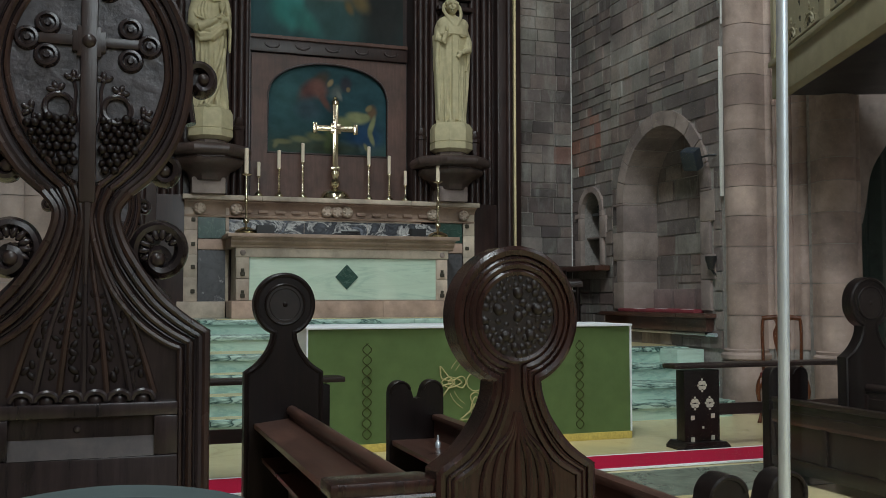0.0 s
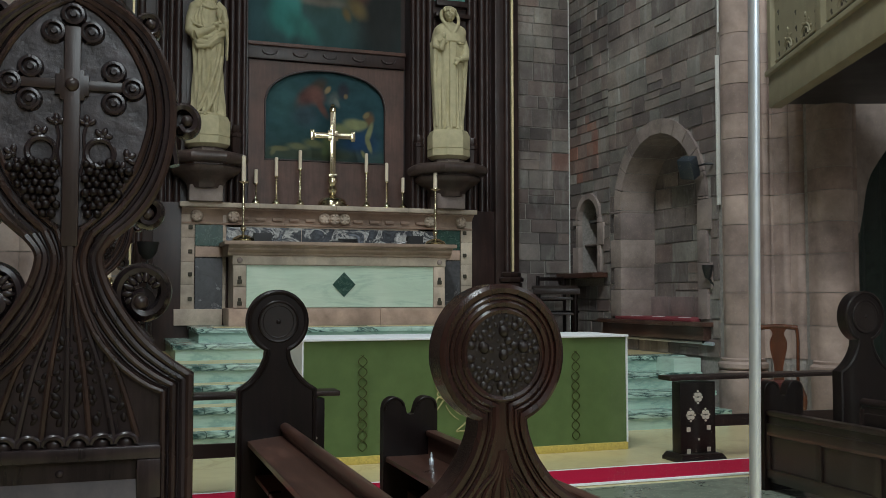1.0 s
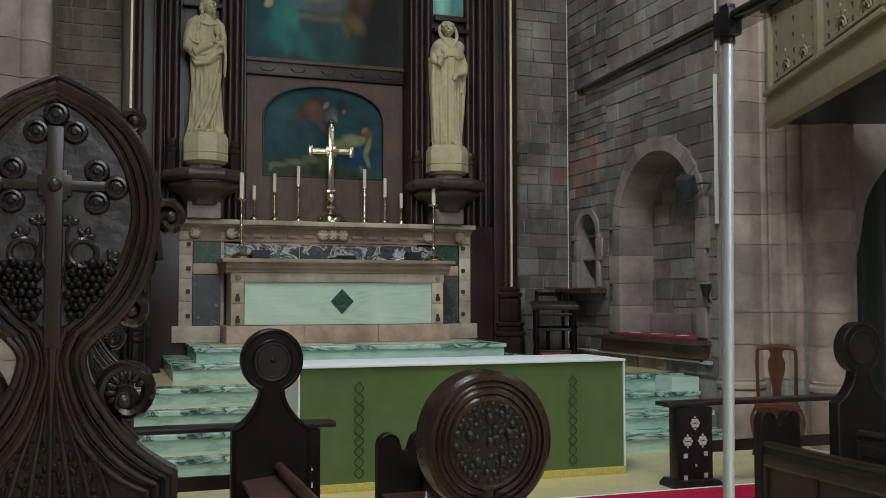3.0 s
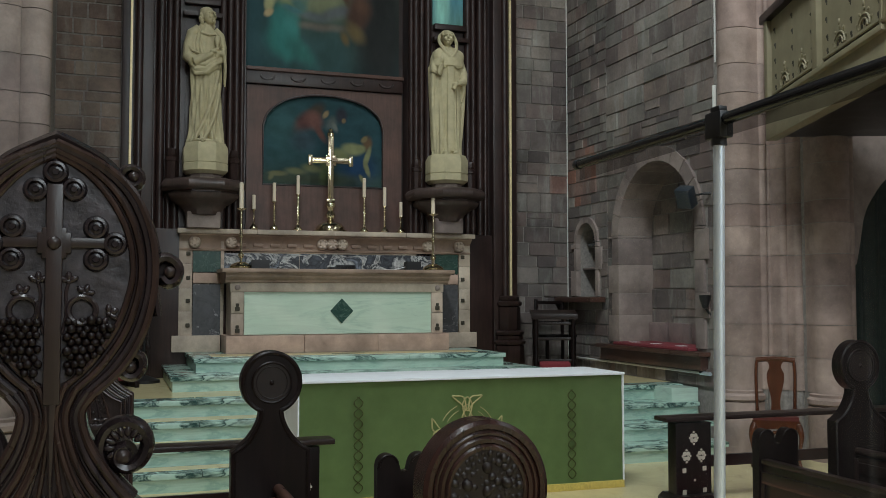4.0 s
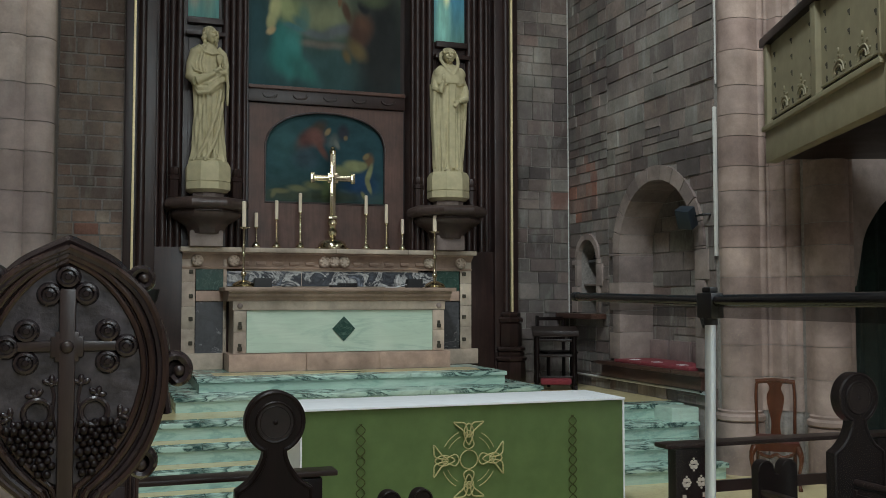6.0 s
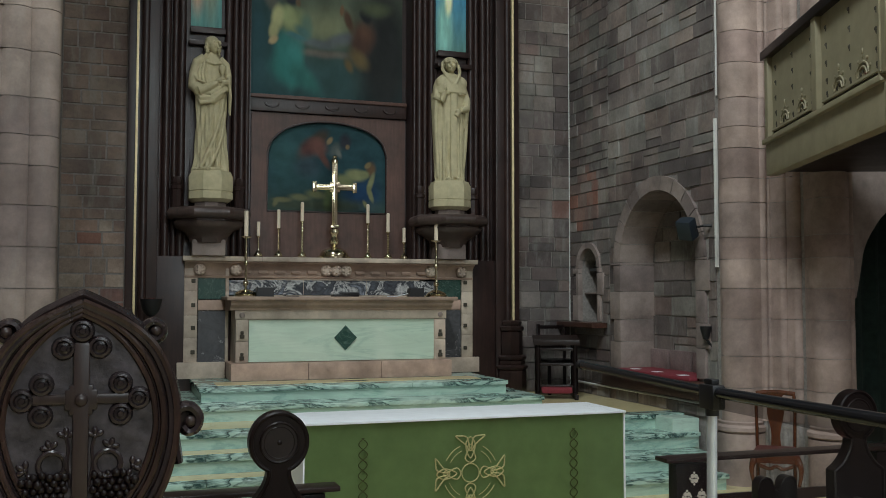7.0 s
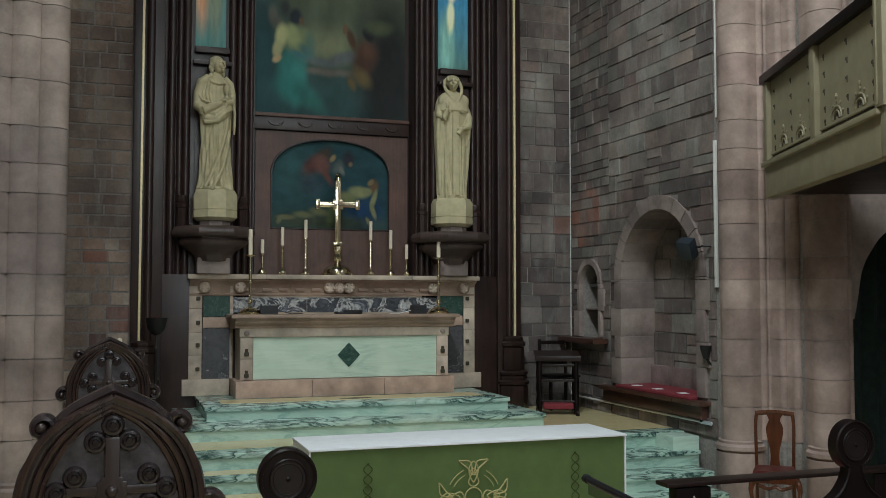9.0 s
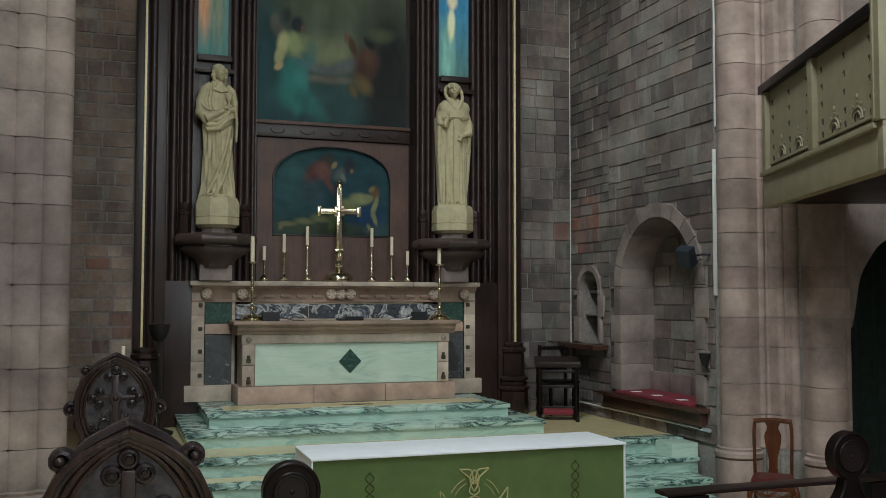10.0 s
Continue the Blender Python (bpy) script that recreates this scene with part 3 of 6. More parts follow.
for k, (y0, y1) in enumerate(((6.72, 7.1), (7.06, 7.5), (7.46, 7.9), (7.86, 8.16))):
    step("marble_step", LX + 0.14, (3.24, 3.3, 3.4, WX - 0.02)[k], y0, y1, 0.16 * k if k else 0.0, 0.16 * (k + 1))
for k, (y0, y1) in enumerate(((6.88, 7.05), (7.22, 7.45), (7.62, 7.85))):
    structure("tread_inlay", box(B(), LX + 0.3, 1.5, y0, y1, 0.16 * (k + 1), 0.16 * (k + 1) + 0.004), M_TILE, "ochre marble strip let into the step", "inlay")
step("marble_step", -2.09, 2.09, 8.68, 10.6, SANCT, 0.80)
step("marble_step", -1.82, 1.83, 9.16, 10.6, 0.80, 0.95)
inlay = structure("footpace_inlay", box(B(), -1.6, 1.6, 9.5, 9.9, 0.95, 0.954), M_TILE, "ochre marble inlay before the altar", "inlay")
plate = solid("floor_plate", prism(B(), [(-0.2, 9.62), (0.0, 9.55), (0.2, 9.62), (0.0, 9.69)], 0.954, 0.958, (), "z"), M_DEEPG, "dark diamond marble inlay in the footpace", "inlay", kind="structure")
block_r = structure("step_end_block", box(B(), 3.08, 3.42, 7.52, 8.1, 0.1, 0.63, 0.01), M_GREENM, "pale green marble end block of the steps", "step block")

# ---- the high altar ----
altar = thing("high_altar", (0, 10.08, 0.95), "buff stone high altar with a pale green marble front panel", "altar")
for x0, x1 in ((-1.39, -0.46), (-0.458, 0.458), (0.46, 1.39)):
    part("plinth", box(B(), x0, x1, -0.1, 0.5, 0.0, 0.21, 0.012), M_PINKST, altar)
part("body", box(B(), -1.33, 1.33, 0.03, 0.5, 0.21, 0.85), M_BUFF, altar)
part("front_panel", box(B(), -1.17, 1.2, 0.005, 0.03, 0.22, 0.73), M_PALEM, altar, "pale green veined marble panel")
dm = part("diamond_inlay", prism(B(), [(-0.125, 0.5), (0.02, 0.345), (0.165, 0.5), (0.02, 0.655)], -0.008, 0.004), M_DEEPG, altar, "dark green marble diamond")
for s in (-1, 1):
    xs = sorted((s * 1.18, s * 1.33))
    for z0, z1 in ((0.215, 0.47), (0.475, 0.73)):
        pil = part("pilaster_stone", box(B(), xs[0], xs[1], -0.025, 0.03, z0, z1, 0.006), M_BUFF, altar)
        bm = B()
        cxp = sum(xs) / 2
        box(bm, cxp - 0.028, cxp + 0.028, -0.05, -0.024, z0 + 0.03, z0 + 0.08, 0.008)
        box(bm, cxp - 0.02, cxp + 0.02, -0.04, -0.024, z0 + 0.08, z0 + 0.12, 0.008)
        # the boss's dark colour holds the shade of its undercut
        part("boss", bm, M_BALCD, altar, "boss darkened for the shade of its undercut")
    bm = B()
    ball(bm, (sum(xs) / 2, -0.035, 0.785), 0.035, 1, 0.6, 1, 12)
    part("rosette", bm, M_DRESS, altar)
part("frieze", box(B(), -1.34, 1.34, -0.028, 0.03, 0.735, 0.845, 0.004), M_BUFF, altar)
cor = [(-0.02, 0.84), (-0.05, 0.85), (-0.055, 0.875), (-0.08, 0.885), (-0.1, 0.91), (-0.1, 0.93), (-0.13, 0.945), (-0.14, 0.955), (-0.14, 1.01), (0.5, 1.01), (0.5, 0.84)]
for x0, x1 in ((-1.4, -0.5), (-0.498, 0.5), (0.502, 1.4)):
    part("cornice", prism(B(), cor, x0, x1, (), "x"), M_CORNICE, altar)
part("mensa", box(B(), -1.45, 1.45, -0.165, 0.5, 0.965, 1.011, 0.01), M_CORNICE, altar)

ret = thing("retable", (0, 10.6, 0.95), "carved buff stone retable with marble panels behind the altar", "retable")
for s in (-1, 1):
    xs = sorted((s * 1.4, s * 1.98))
    part("side_plinth", box(B(), xs[0], xs[1], -0.07, 0.16, 0.0, 0.2, 0.01), M_BUFF, ret)
    part("pier_body", box(B(), *sorted((s * 1.36, s * 1.9)), 0.0, 0.16, 0.2, 1.45), M_BUFF, ret)
    for (a, b) in ((1.74, 1.9), (1.36, 1.4)):
        z = 0.2
        for h in (0.3, 0.28, 0.3, 0.3):
            part("strip_stone", box(B(), *sorted((s * a, s * b)), -0.02, 0.0, z, z + h - 0.003, 0.004), M_BUFF, ret)
            if b > 1.5:
                bm = B()
                box(bm, s * 1.79 - 0.025, s * 1.79 + 0.025, -0.045, -0.019, z + 0.1, z + 0.15, 0.008)
                # coloured dark for the shade of the recess below the boss
                part("boss", bm, M_BALCD, ret, "boss darkened for the shade of its undercut")
            z += h
    part("dark_panel", box(B(), *sorted((s * 1.4, s * 1.73)), -0.006, 0.0, 0.2, 0.83), M_GREYM, ret, "dark grey marble")
    part("pink_band", box(B(), *sorted((s * 1.4, s * 1.73)), -0.014, 0.0, 0.84, 0.97, 0.004), M_PINKST, ret)
    part("green_panel", box(B(), *sorted((s * 1.4, s * 1.73)), -0.006, 0.0, 0.98, 1.24), M_DEEPG, ret, "deep green marble")
part("shelf_wall", box(B(), -1.36, 1.36, 0.0, 0.16, 0.9, 1.45), M_BUFF, ret)
for x0, x1 in ((-1.355, -0.42), (-0.415, 0.415), (0.42, 1.355)):
    part("veined_panel", box(B(), x0, x1, -0.008, 0.0, 1.03, 1.22), M_DARKM, ret, "dark grey veined marble")
# frieze and dentils take browner stone, partly for shade under the top slab
cor = [(0.1, 1.24), (0, 1.24), (-0.03, 1.245), (-0.035, 1.265), (-0.012, 1.275), (-0.008, 1.33), (-0.025, 1.375), (-0.06, 1.41), (-0.1, 1.43), (-0.105, 1.45), (0.1, 1.45)]
for x0, x1 in ((-1.9, -0.64), (-0.638, 0.638), (0.64, 1.9)):
    part("frieze", prism(B(), cor, x0, x1, (), "x"), M_CORNICE, ret)
for x0, x1 in ((-1.93, -0.97), (-0.968, 0), (0.002, 0.968), (0.97, 1.93)):
    part("top_slab", box(B(), x0, x1, -0.15, 0.3, 1.45, 1.51, 0.01), M_BUFF, ret)
for k in range(12):
    xx = -1.15 + 0.21 * k
    if abs(xx) > 0.28:
        part("dentil", box(B(), xx - 0.06, xx + 0.06, -0.05, -0.005, 1.3, 1.34, 0.01), M_CORNICE, ret)
rosette = B()
lathe(rosette, [(0, 0.05), (0.03, 0.05), (0.04, 0.03), (0.06, 0.035), (0.075, 0.015), (0.075, 0)], 20)
for k in range(6):
    ball(rosette, (0.045 * math.cos(k * 1.047), 0.045 * math.sin(k * 1.047), 0.04), 0.02, 1, 1, 0.7, 8)
box(rosette, -0.05, 0.05, -0.05, 0.05, -0.05, 0.004, 0.006)
me_ros = finish(rosette, "rosette", M_BUFF)
for xx in (-1.72, -1.276, -0.13, 0.0, 0.13, 1.285, 1.728):
    piece("rosette", me_ros, ret, (xx, -0.05, 1.345), rx=90)

# ---- the reredos ----
M_BRACK = wood("grey_brown_bracket_oak", (0.05, 0.034, 0.03), (0.1, 0.07, 0.06), 0.36)
rd = thing("reredos", (0, WY, SANCT), "tall dark oak reredos with moulded posts and painted panels", "reredos")
RZ = 9.3 - SANCT
Y0, YS = 0.2, -0.06              # the sunk middle board, and the side bays in front of the wall


def z_(v):
    return v - SANCT


arch_p = [(-0.845, 3.085), (0.765, 3.085), (0.765, 3.86), *spline([(0.765, 3.86), (0.7, 4.05), (0.5, 4.2), (0.2, 4.28), (-0.06, 4.295), (-0.3, 4.275), (-0.58, 4.19), (-0.78, 4.03), (-0.845, 3.86)], 5)[1:]]
low_out = [(-1.06, 2.2), (1.03, 2.2), (1.03, 4.38), (-1.06, 4.38)]
sh = lambda pts: [(u, z_(v)) for u, v in pts]
part("backboard", box(B(), -2.42, 2.42, Y0, 0.36, 0, RZ), M_REREDOS, rd)
part("side_board", box(B(), -2.42, -1.1, YS, 0.0, 0, RZ), M_REREDOS, rd)
part("side_board", box(B(), 1.06, 2.42, YS, 0.0, 0, RZ), M_REREDOS, rd)
part("reveal_board", box(B(), -1.13, -1.1, 0.0, Y0, 0, RZ), M_REREDOS, rd)
part("reveal_board", box(B(), 1.06, 1.09, 0.0, Y0, 0, RZ), M_REREDOS, rd)
part("lower_panel", prism(B(), sh(low_out), Y0 - 0.05, Y0 - 0.005, [sh(arch_p)]), M_REDWOOD, rd, "reddish oak panel with an arched opening")
part("arch_moulding", tube(B(), [(u, Y0 - 0.05, v) for u, v in sh(arch_p)], 0.014, 6, True), M_REREDOS, rd)
P1 = painting("arched_painting", (0.014, 0.028, 0.026), (0.008, 0.022, 0.027), (0.009, 0.024, 0.028), -0.845, 0.765, z_(3.085), z_(4.295), [
    (0.16, 0.6, 0.17, 0.28, 0, (0.014, 0.036, 0.038), 0.8), (0.8, 0.22, 0.16, 0.17, 0, (0.006, 0.018, 0.040), 0.6), (0.4, 0.08, 0.45, 0.07, 0, (0.020, 0.026, 0.018), 0.7),
    (0.43, 0.82, 0.06, 0.11, 25, (0.020, 0.016, 0.012), 0.45), (0.34, 0.7, 0.07, 0.13, 25, (0.038, 0.018, 0.016), 0.5), (0.42, 0.72, 0.07, 0.1, -15, (0.055, 0.026, 0.022), 0.5), (0.47, 0.6, 0.03, 0.11, -25, (0.045, 0.022, 0.018), 0.5), (0.33, 0.5, 0.1, 0.12, 0, (0.014, 0.024, 0.030), 0.6),
    (0.515, 0.8, 0.022, 0.045, 20, (0.086, 0.066, 0.036), 0.4), (0.57, 0.7, 0.045, 0.075, 10, (0.036, 0.045, 0.043), 0.55), (0.6, 0.66, 0.02, 0.05, -20, (0.054, 0.061, 0.056), 0.5), (0.65, 0.8, 0.05, 0.085, 0, (0.012, 0.013, 0.017), 0.45),
    (0.675, 0.745, 0.018, 0.028, 0, (0.061, 0.046, 0.026), 0.4), (0.87, 0.5, 0.04, 0.075, 10, (0.045, 0.028, 0.016), 0.5), (0.845, 0.545, 0.024, 0.04, 35, (0.072, 0.058, 0.030), 0.4),
    (0.64, 0.36, 0.09, 0.06, 25, (0.061, 0.068, 0.033), 0.4), (0.74, 0.43, 0.085, 0.065, 8, (0.083, 0.090, 0.046), 0.4), (0.81, 0.44, 0.045, 0.045, 0, (0.072, 0.079, 0.040), 0.4),
    (0.875, 0.35, 0.024, 0.11, 10, (0.079, 0.086, 0.045), 0.4), (0.875, 0.22, 0.02, 0.09, -14, (0.076, 0.081, 0.042), 0.4), (0.83, 0.1, 0.018, 0.05, -20, (0.072, 0.072, 0.037), 0.45),
    (0.54, 0.25, 0.06, 0.09, 30, (0.043, 0.056, 0.026), 0.5), (0.5, 0.12, 0.035, 0.09, 0, (0.036, 0.049, 0.023), 0.6), (0.4, 0.2, 0.08, 0.045, 12, (0.058, 0.062, 0.033), 0.5), (0.27, 0.16, 0.08, 0.035, 8, (0.054, 0.058, 0.032), 0.5), (0.13, 0.13, 0.07, 0.028, 0, (0.058, 0.059, 0.032), 0.45), (0.08, 0.1, 0.02, 0.05, 20, (0.054, 0.055, 0.030), 0.5)])
part("arched_painting", prism(B(), sh(arch_p), Y0 - 0.004, Y0 + 0.0), P1, rd, "dark teal arched oil painting with muted figures")
P2 = painting("tall_painting", (0.009, 0.024, 0.026), (0.042, 0.05, 0.034), (0.045, 0.05, 0.03), -1.1, 1.0, z_(4.6), z_(8.2), [
    (0.05, 0.22, 0.14, 0.3, 0, (0.012, 0.03, 0.034), 0.7), (0.5, 0.28, 0.17, 0.06, 0, (0.085, 0.094, 0.056), 0.8), (0.6, 0.235, 0.13, 0.022, -8, (0.045, 0.052, 0.056), 0.6), (0.42, 0.215, 0.12, 0.016, 4, (0.045, 0.055, 0.058), 0.6),
    (0.48, 0.175, 0.18, 0.014, 0, (0.075, 0.06, 0.048), 0.7), (0.5, 0.08, 0.3, 0.085, 0, (0.016, 0.034, 0.034), 0.6), (0.12, 0.375, 0.03, 0.034, 15, (0.05, 0.052, 0.045), 0.5), (0.2, 0.4, 0.03, 0.03, 0, (0.02, 0.024, 0.024), 0.5), (0.15, 0.345, 0.03, 0.025, -20, (0.045, 0.048, 0.04), 0.5),
    (0.265, 0.365, 0.042, 0.034, -10, (0.012, 0.016, 0.02), 0.35), (0.305, 0.352, 0.014, 0.016, 0, (0.055, 0.038, 0.024), 0.5),
    (0.22, 0.17, 0.06, 0.08, 0, (0.018, 0.082, 0.075), 0.5), (0.29, 0.14, 0.05, 0.09, 6, (0.024, 0.1, 0.092), 0.5), (0.25, 0.1, 0.1, 0.05, 10, (0.015, 0.07, 0.064), 0.6), (0.36, 0.07, 0.09, 0.035, 25, (0.016, 0.06, 0.054), 0.7),
    (0.28, 0.285, 0.085, 0.045, 0, (0.085, 0.105, 0.055), 0.4), (0.24, 0.3, 0.05, 0.035, 20, (0.12, 0.14, 0.07), 0.45), (0.355, 0.275, 0.038, 0.042, 0, (0.04, 0.066, 0.05), 0.5), (0.33, 0.25, 0.05, 0.02, 12, (0.03, 0.06, 0.056), 0.5),
    (0.175, 0.295, 0.034, 0.045, 10, (0.17, 0.175, 0.09), 0.4), (0.155, 0.245, 0.026, 0.03, 0, (0.16, 0.16, 0.085), 0.4), (0.155, 0.213, 0.026, 0.014, -15, (0.19, 0.15, 0.085), 0.4), (0.29, 0.232, 0.06, 0.01, 6, (0.028, 0.07, 0.075), 0.5),
    (0.88, 0.18, 0.2, 0.3, 0, (0.01, 0.011, 0.011), 0.5), (0.74, 0.26, 0.07, 0.05, 0, (0.036, 0.02, 0.014), 0.5), (0.72, 0.215, 0.06, 0.04, 0, (0.028, 0.016, 0.012), 0.5), (0.64, 0.305, 0.02, 0.05, -42, (0.034, 0.021, 0.014), 0.45), (0.595, 0.345, 0.014, 0.022, 0, (0.06, 0.038, 0.022), 0.4),
    (0.75, 0.335, 0.042, 0.024, 20, (0.008, 0.009, 0.01), 0.35), (0.82, 0.365, 0.09, 0.025, 0, (0.034, 0.042, 0.024), 0.7), (0.71, 0.165, 0.06, 0.03, 18, (0.055, 0.042, 0.02), 0.65), (0.64, 0.14, 0.03, 0.02, 40, (0.05, 0.038, 0.018), 0.6)])
part("tall_painting", box(B(), -1.1, 1.0, Y0 - 0.012, Y0 - 0.004, z_(4.6), RZ - 0.2), P2, rd, "tall dim oil painting in teal and ochre")
P3 = painting("blue_panel_painting", (0.05, 0.12, 0.11), (0.04, 0.14, 0.17), (0.05, 0.13, 0.2), -1.86, -1.48, z_(5.36), z_(7.5), [
    (0.2, 0.36, 0.25, 0.22, 0, (0.36, 0.2, 0.12), 0.6), (0.65, 0.3, 0.25, 0.22, 0, (0.12, 0.15, 0.11), 0.6)])
P4 = painting("blue_robe_painting", (0.05, 0.11, 0.1), (0.03, 0.13, 0.22), (0.04, 0.14, 0.2), 1.40, 1.84, z_(5.33), z_(7.5), [
    (0.3, 0.15, 0.25, 0.2, 10, (0.12, 0.25, 0.22), 0.5), (0.42, 0.34, 0.12, 0.1, 0, (0.4, 0.42, 0.27), 0.4), (0.45, 0.5, 0.16, 0.06, 0, (0.45, 0.4, 0.28), 0.4)])
part("side_painting", box(B(), -1.86, -1.48, YS - 0.02, YS - 0.012, z_(5.36), RZ - 0.2), P3, rd, "narrow blue and pink painted panel")
part("side_painting", box(B(), 1.40, 1.84, YS - 0.02, YS - 0.012, z_(5.33), RZ - 0.2), P4, rd, "narrow blue painted panel")
part("cross_beam", box(B(), -1.08, 1.04, Y0 - 0.1, Y0 - 0.005, z_(4.39), z_(4.59), 0.012), M_REREDOS, rd)
part("beam_cap", box(B(), -1.08, 1.04, Y0 - 0.13, Y0 - 0.005, z_(4.56), z_(4.61), 0.012), M_REDWOOD, rd)
for k in range(5):
    xx = -0.8 + 0.4 * k
    part("beam_carving", tube(B(), [(xx + 0.09 * math.cos(a), Y0 - 0.105, z_(4.5) + 0.05 * math.sin(a)) for a in [math.pi + math.pi * q / 8 for q in range(9)]], 0.014, 6), M_REREDOS, rd)
# posts: bundles of vertical mouldings
def post(xs, y, r, z0=0.0, z1=None):
    for xx, rr in zip(xs, r):
        part("post_moulding", lathe(B(), [(0, z0), (rr, z0), (rr, z1 or RZ), (0, z1 or RZ)], 10, xx, y), M_REREDOS, rd)


for s in (-1, 1):
    o = -0.04 if s > 0 else -0.02
    xi = [s * v + o for v in (1.13, 1.2, 1.28, 1.37)]
    post(xi, YS - 0.03, (0.032, 0.045, 0.04, 0.05), z_(2.46))
    post([s * v + o for v in (1.94, 2.02, 2.12, 2.2)], YS - 0.03, (0.05, 0.04, 0.05, 0.035), z_(2.46))
    part("jamb_board", box(B(), *sorted((s * 2.23, s * 2.44)), YS - 0.16, 0.0, 0, RZ, 0.015), M_REREDOS, rd)
    part("outer_moulding", lathe(B(), [(0, 0), (0.05, 0), (0.05, RZ), (0, RZ)], 12, s * 2.4, YS - 0.15), M_REREDOS, rd)
    part("gilt_strip", box(B(), *sorted((s * 2.478, s * 2.508)), YS - 0.15, YS - 0.1, z_(1.6), RZ, 0.006), M_GOLD, rd, "gilded vertical strip")
    part("edge_board", box(B(), *sorted((s * 2.44, s * 2.6)), YS - 0.1, 0.0, 0, RZ, 0.01), M_REREDOS, rd)
    for z0, z1, w in ((0, 0.34, 0.215), (0.34, 0.4, 0.235), (0.4, 0.47, 0.2), (0.47, 0.53, 0.215), (0.53, 0.86, 0.165), (0.86, 0.93, 0.185), (0.93, 1.0, 0.15)):
        part("base_tier", lathe(B(), [(0, z0), (w - 0.01, z0), (w, z0 + 0.015), (w, z1 - 0.02), (w - 0.025, z1), (0, z1)], 8, s * 2.45, YS - 0.14, 22.5, 382.5), M_REREDOS, rd)
    zb = z_(5.36 if s < 0 else 5.33)
    a, b = sorted((s * 1.43 - (0.02 if s > 0 else 0), s * 1.87))
    part("panel_sill", box(B(), a, b, YS - 0.1, YS - 0.01, zb - 0.08, zb, 0.012), M_REREDOS, rd)
    part("panel_sill", box(B(), a - 0.02, b + 0.02, YS - 0.13, YS - 0.01, zb - 0.24, zb - 0.18, 0.012), M_REREDOS, rd)
    part("bay_panel", box(B(), a + 0.02, b - 0.02, YS - 0.03, YS - 0.012, z_(3.1), zb - 0.26), M_REREDOS, rd)
    part("low_panel", box(B(), *sorted((s * 1.14, s * 2.3)), YS - 0.1, YS, 0.0, z_(2.46), 0.01), M_REREDOS, rd)
    cx = -1.63 if s < 0 else 1.52
    br = part("statue_bracket", box(B(), cx - 0.2, cx + 0.2, YS - 0.36, YS - 0.02, z_(2.46), z_(2.66), 0.02), M_DRESS, rd, "pale stone block under the bracket")
    prof = [(0, 2.62), (0.23, 2.62), (0.24, 2.66), (0.26, 2.7), (0.31, 2.75), (0.39, 2.79), (0.44, 2.83), (0.45, 2.87), (0.42, 2.885), (0.42, 2.91), (0.0, 2.91)]
    part("bracket_bowl", lathe(B(), [(r, z_(z)) for r, z in prof], 8, cx, YS - 0.2, 22.5, 382.5), M_BRACK, rd)
    part("bracket_shelf", lathe(B(), [(0, z_(2.905)), (0.49, z_(2.905)), (0.525, z_(2.925)), (0.54, z_(2.955)), (0.54, z_(2.99)), (0.52, z_(3.02)), (0.49, z_(3.04)), (0, z_(3.04))], 8, cx, YS - 0.2, 22.5, 382.5), M_BRACK, rd)
    for q in (-1, 1):
        f = lathe(B(), [(0, z_(3.04)), (0.065, z_(3.04)), (0.065, z_(3.28)), (0.075, z_(3.29)), (0.075, z_(3.33)), (0.055, z_(3.35)), (0.065, z_(3.38)), (0.05, z_(3.44)), (0, z_(3.45))], 8, cx + q * 0.38, YS - 0.14)
        part("finial", f, M_REREDOS, rd)

# ---- statues ----
def drape(bm, prof, folds, deep, sweep):
    """A robed body: rings after a profile (z, half width, half depth) whose folds deepen and sweep towards the hem."""
    cols, rings = 132, []
    zs = [prof[-1][0] * q / 90 for q in range(91)]
    for z in zs:
        k = next(i for i in range(len(prof) - 1) if z <= prof[i + 1][0] + 1e-9)
        (z0, w0, d0), (z1, w1, d1) = prof[k], prof[k + 1]
        q = (z - z0) / (z1 - z0)
        w, d = w0 + (w1 - w0) * q, d0 + (d1 - d0) * q
        amp = deep * max(0.12, 1 - z / 1.15)
        ring = []
        for i in range(cols):
            a = math.tau * i / cols
            u = folds * (a - sweep * z) / 2 + 0.5 * math.sin(2 * a + 3.0 * z) + 0.35 * math.sin(5 * a)
            f = abs(math.sin(u)) ** 0.7 - 0.62 + 0.22 * math.sin(1.7 * folds * a + 4 * z)
            ring.append(bm.verts.new((w * (1 + amp * f) * math.cos(a), d * (1 + 1.5 * amp * f) * math.sin(a), z)))
        rings.append(ring)
    for a, b in zip(rings, rings[1:]):
        for i in range(cols):
            bm.faces.new((a[i], a[(i + 1) % cols], b[(i + 1) % cols], b[i]))
    bm.faces.new(rings[0][::-1])
    bm.faces.new(rings[-1])


LONG_ROBE = ([(0.0, 0.225, 0.165), (0.08, 0.21, 0.15), (0.3, 0.19, 0.135), (0.6, 0.185, 0.13), (0.9, 0.2, 0.135), (1.1, 0.22, 0.14), (1.28, 0.21, 0.125), (1.38, 0.16, 0.105), (1.45, 0.075, 0.075), (1.5, 0.055, 0.06)], 12, 0.34, 0.75)
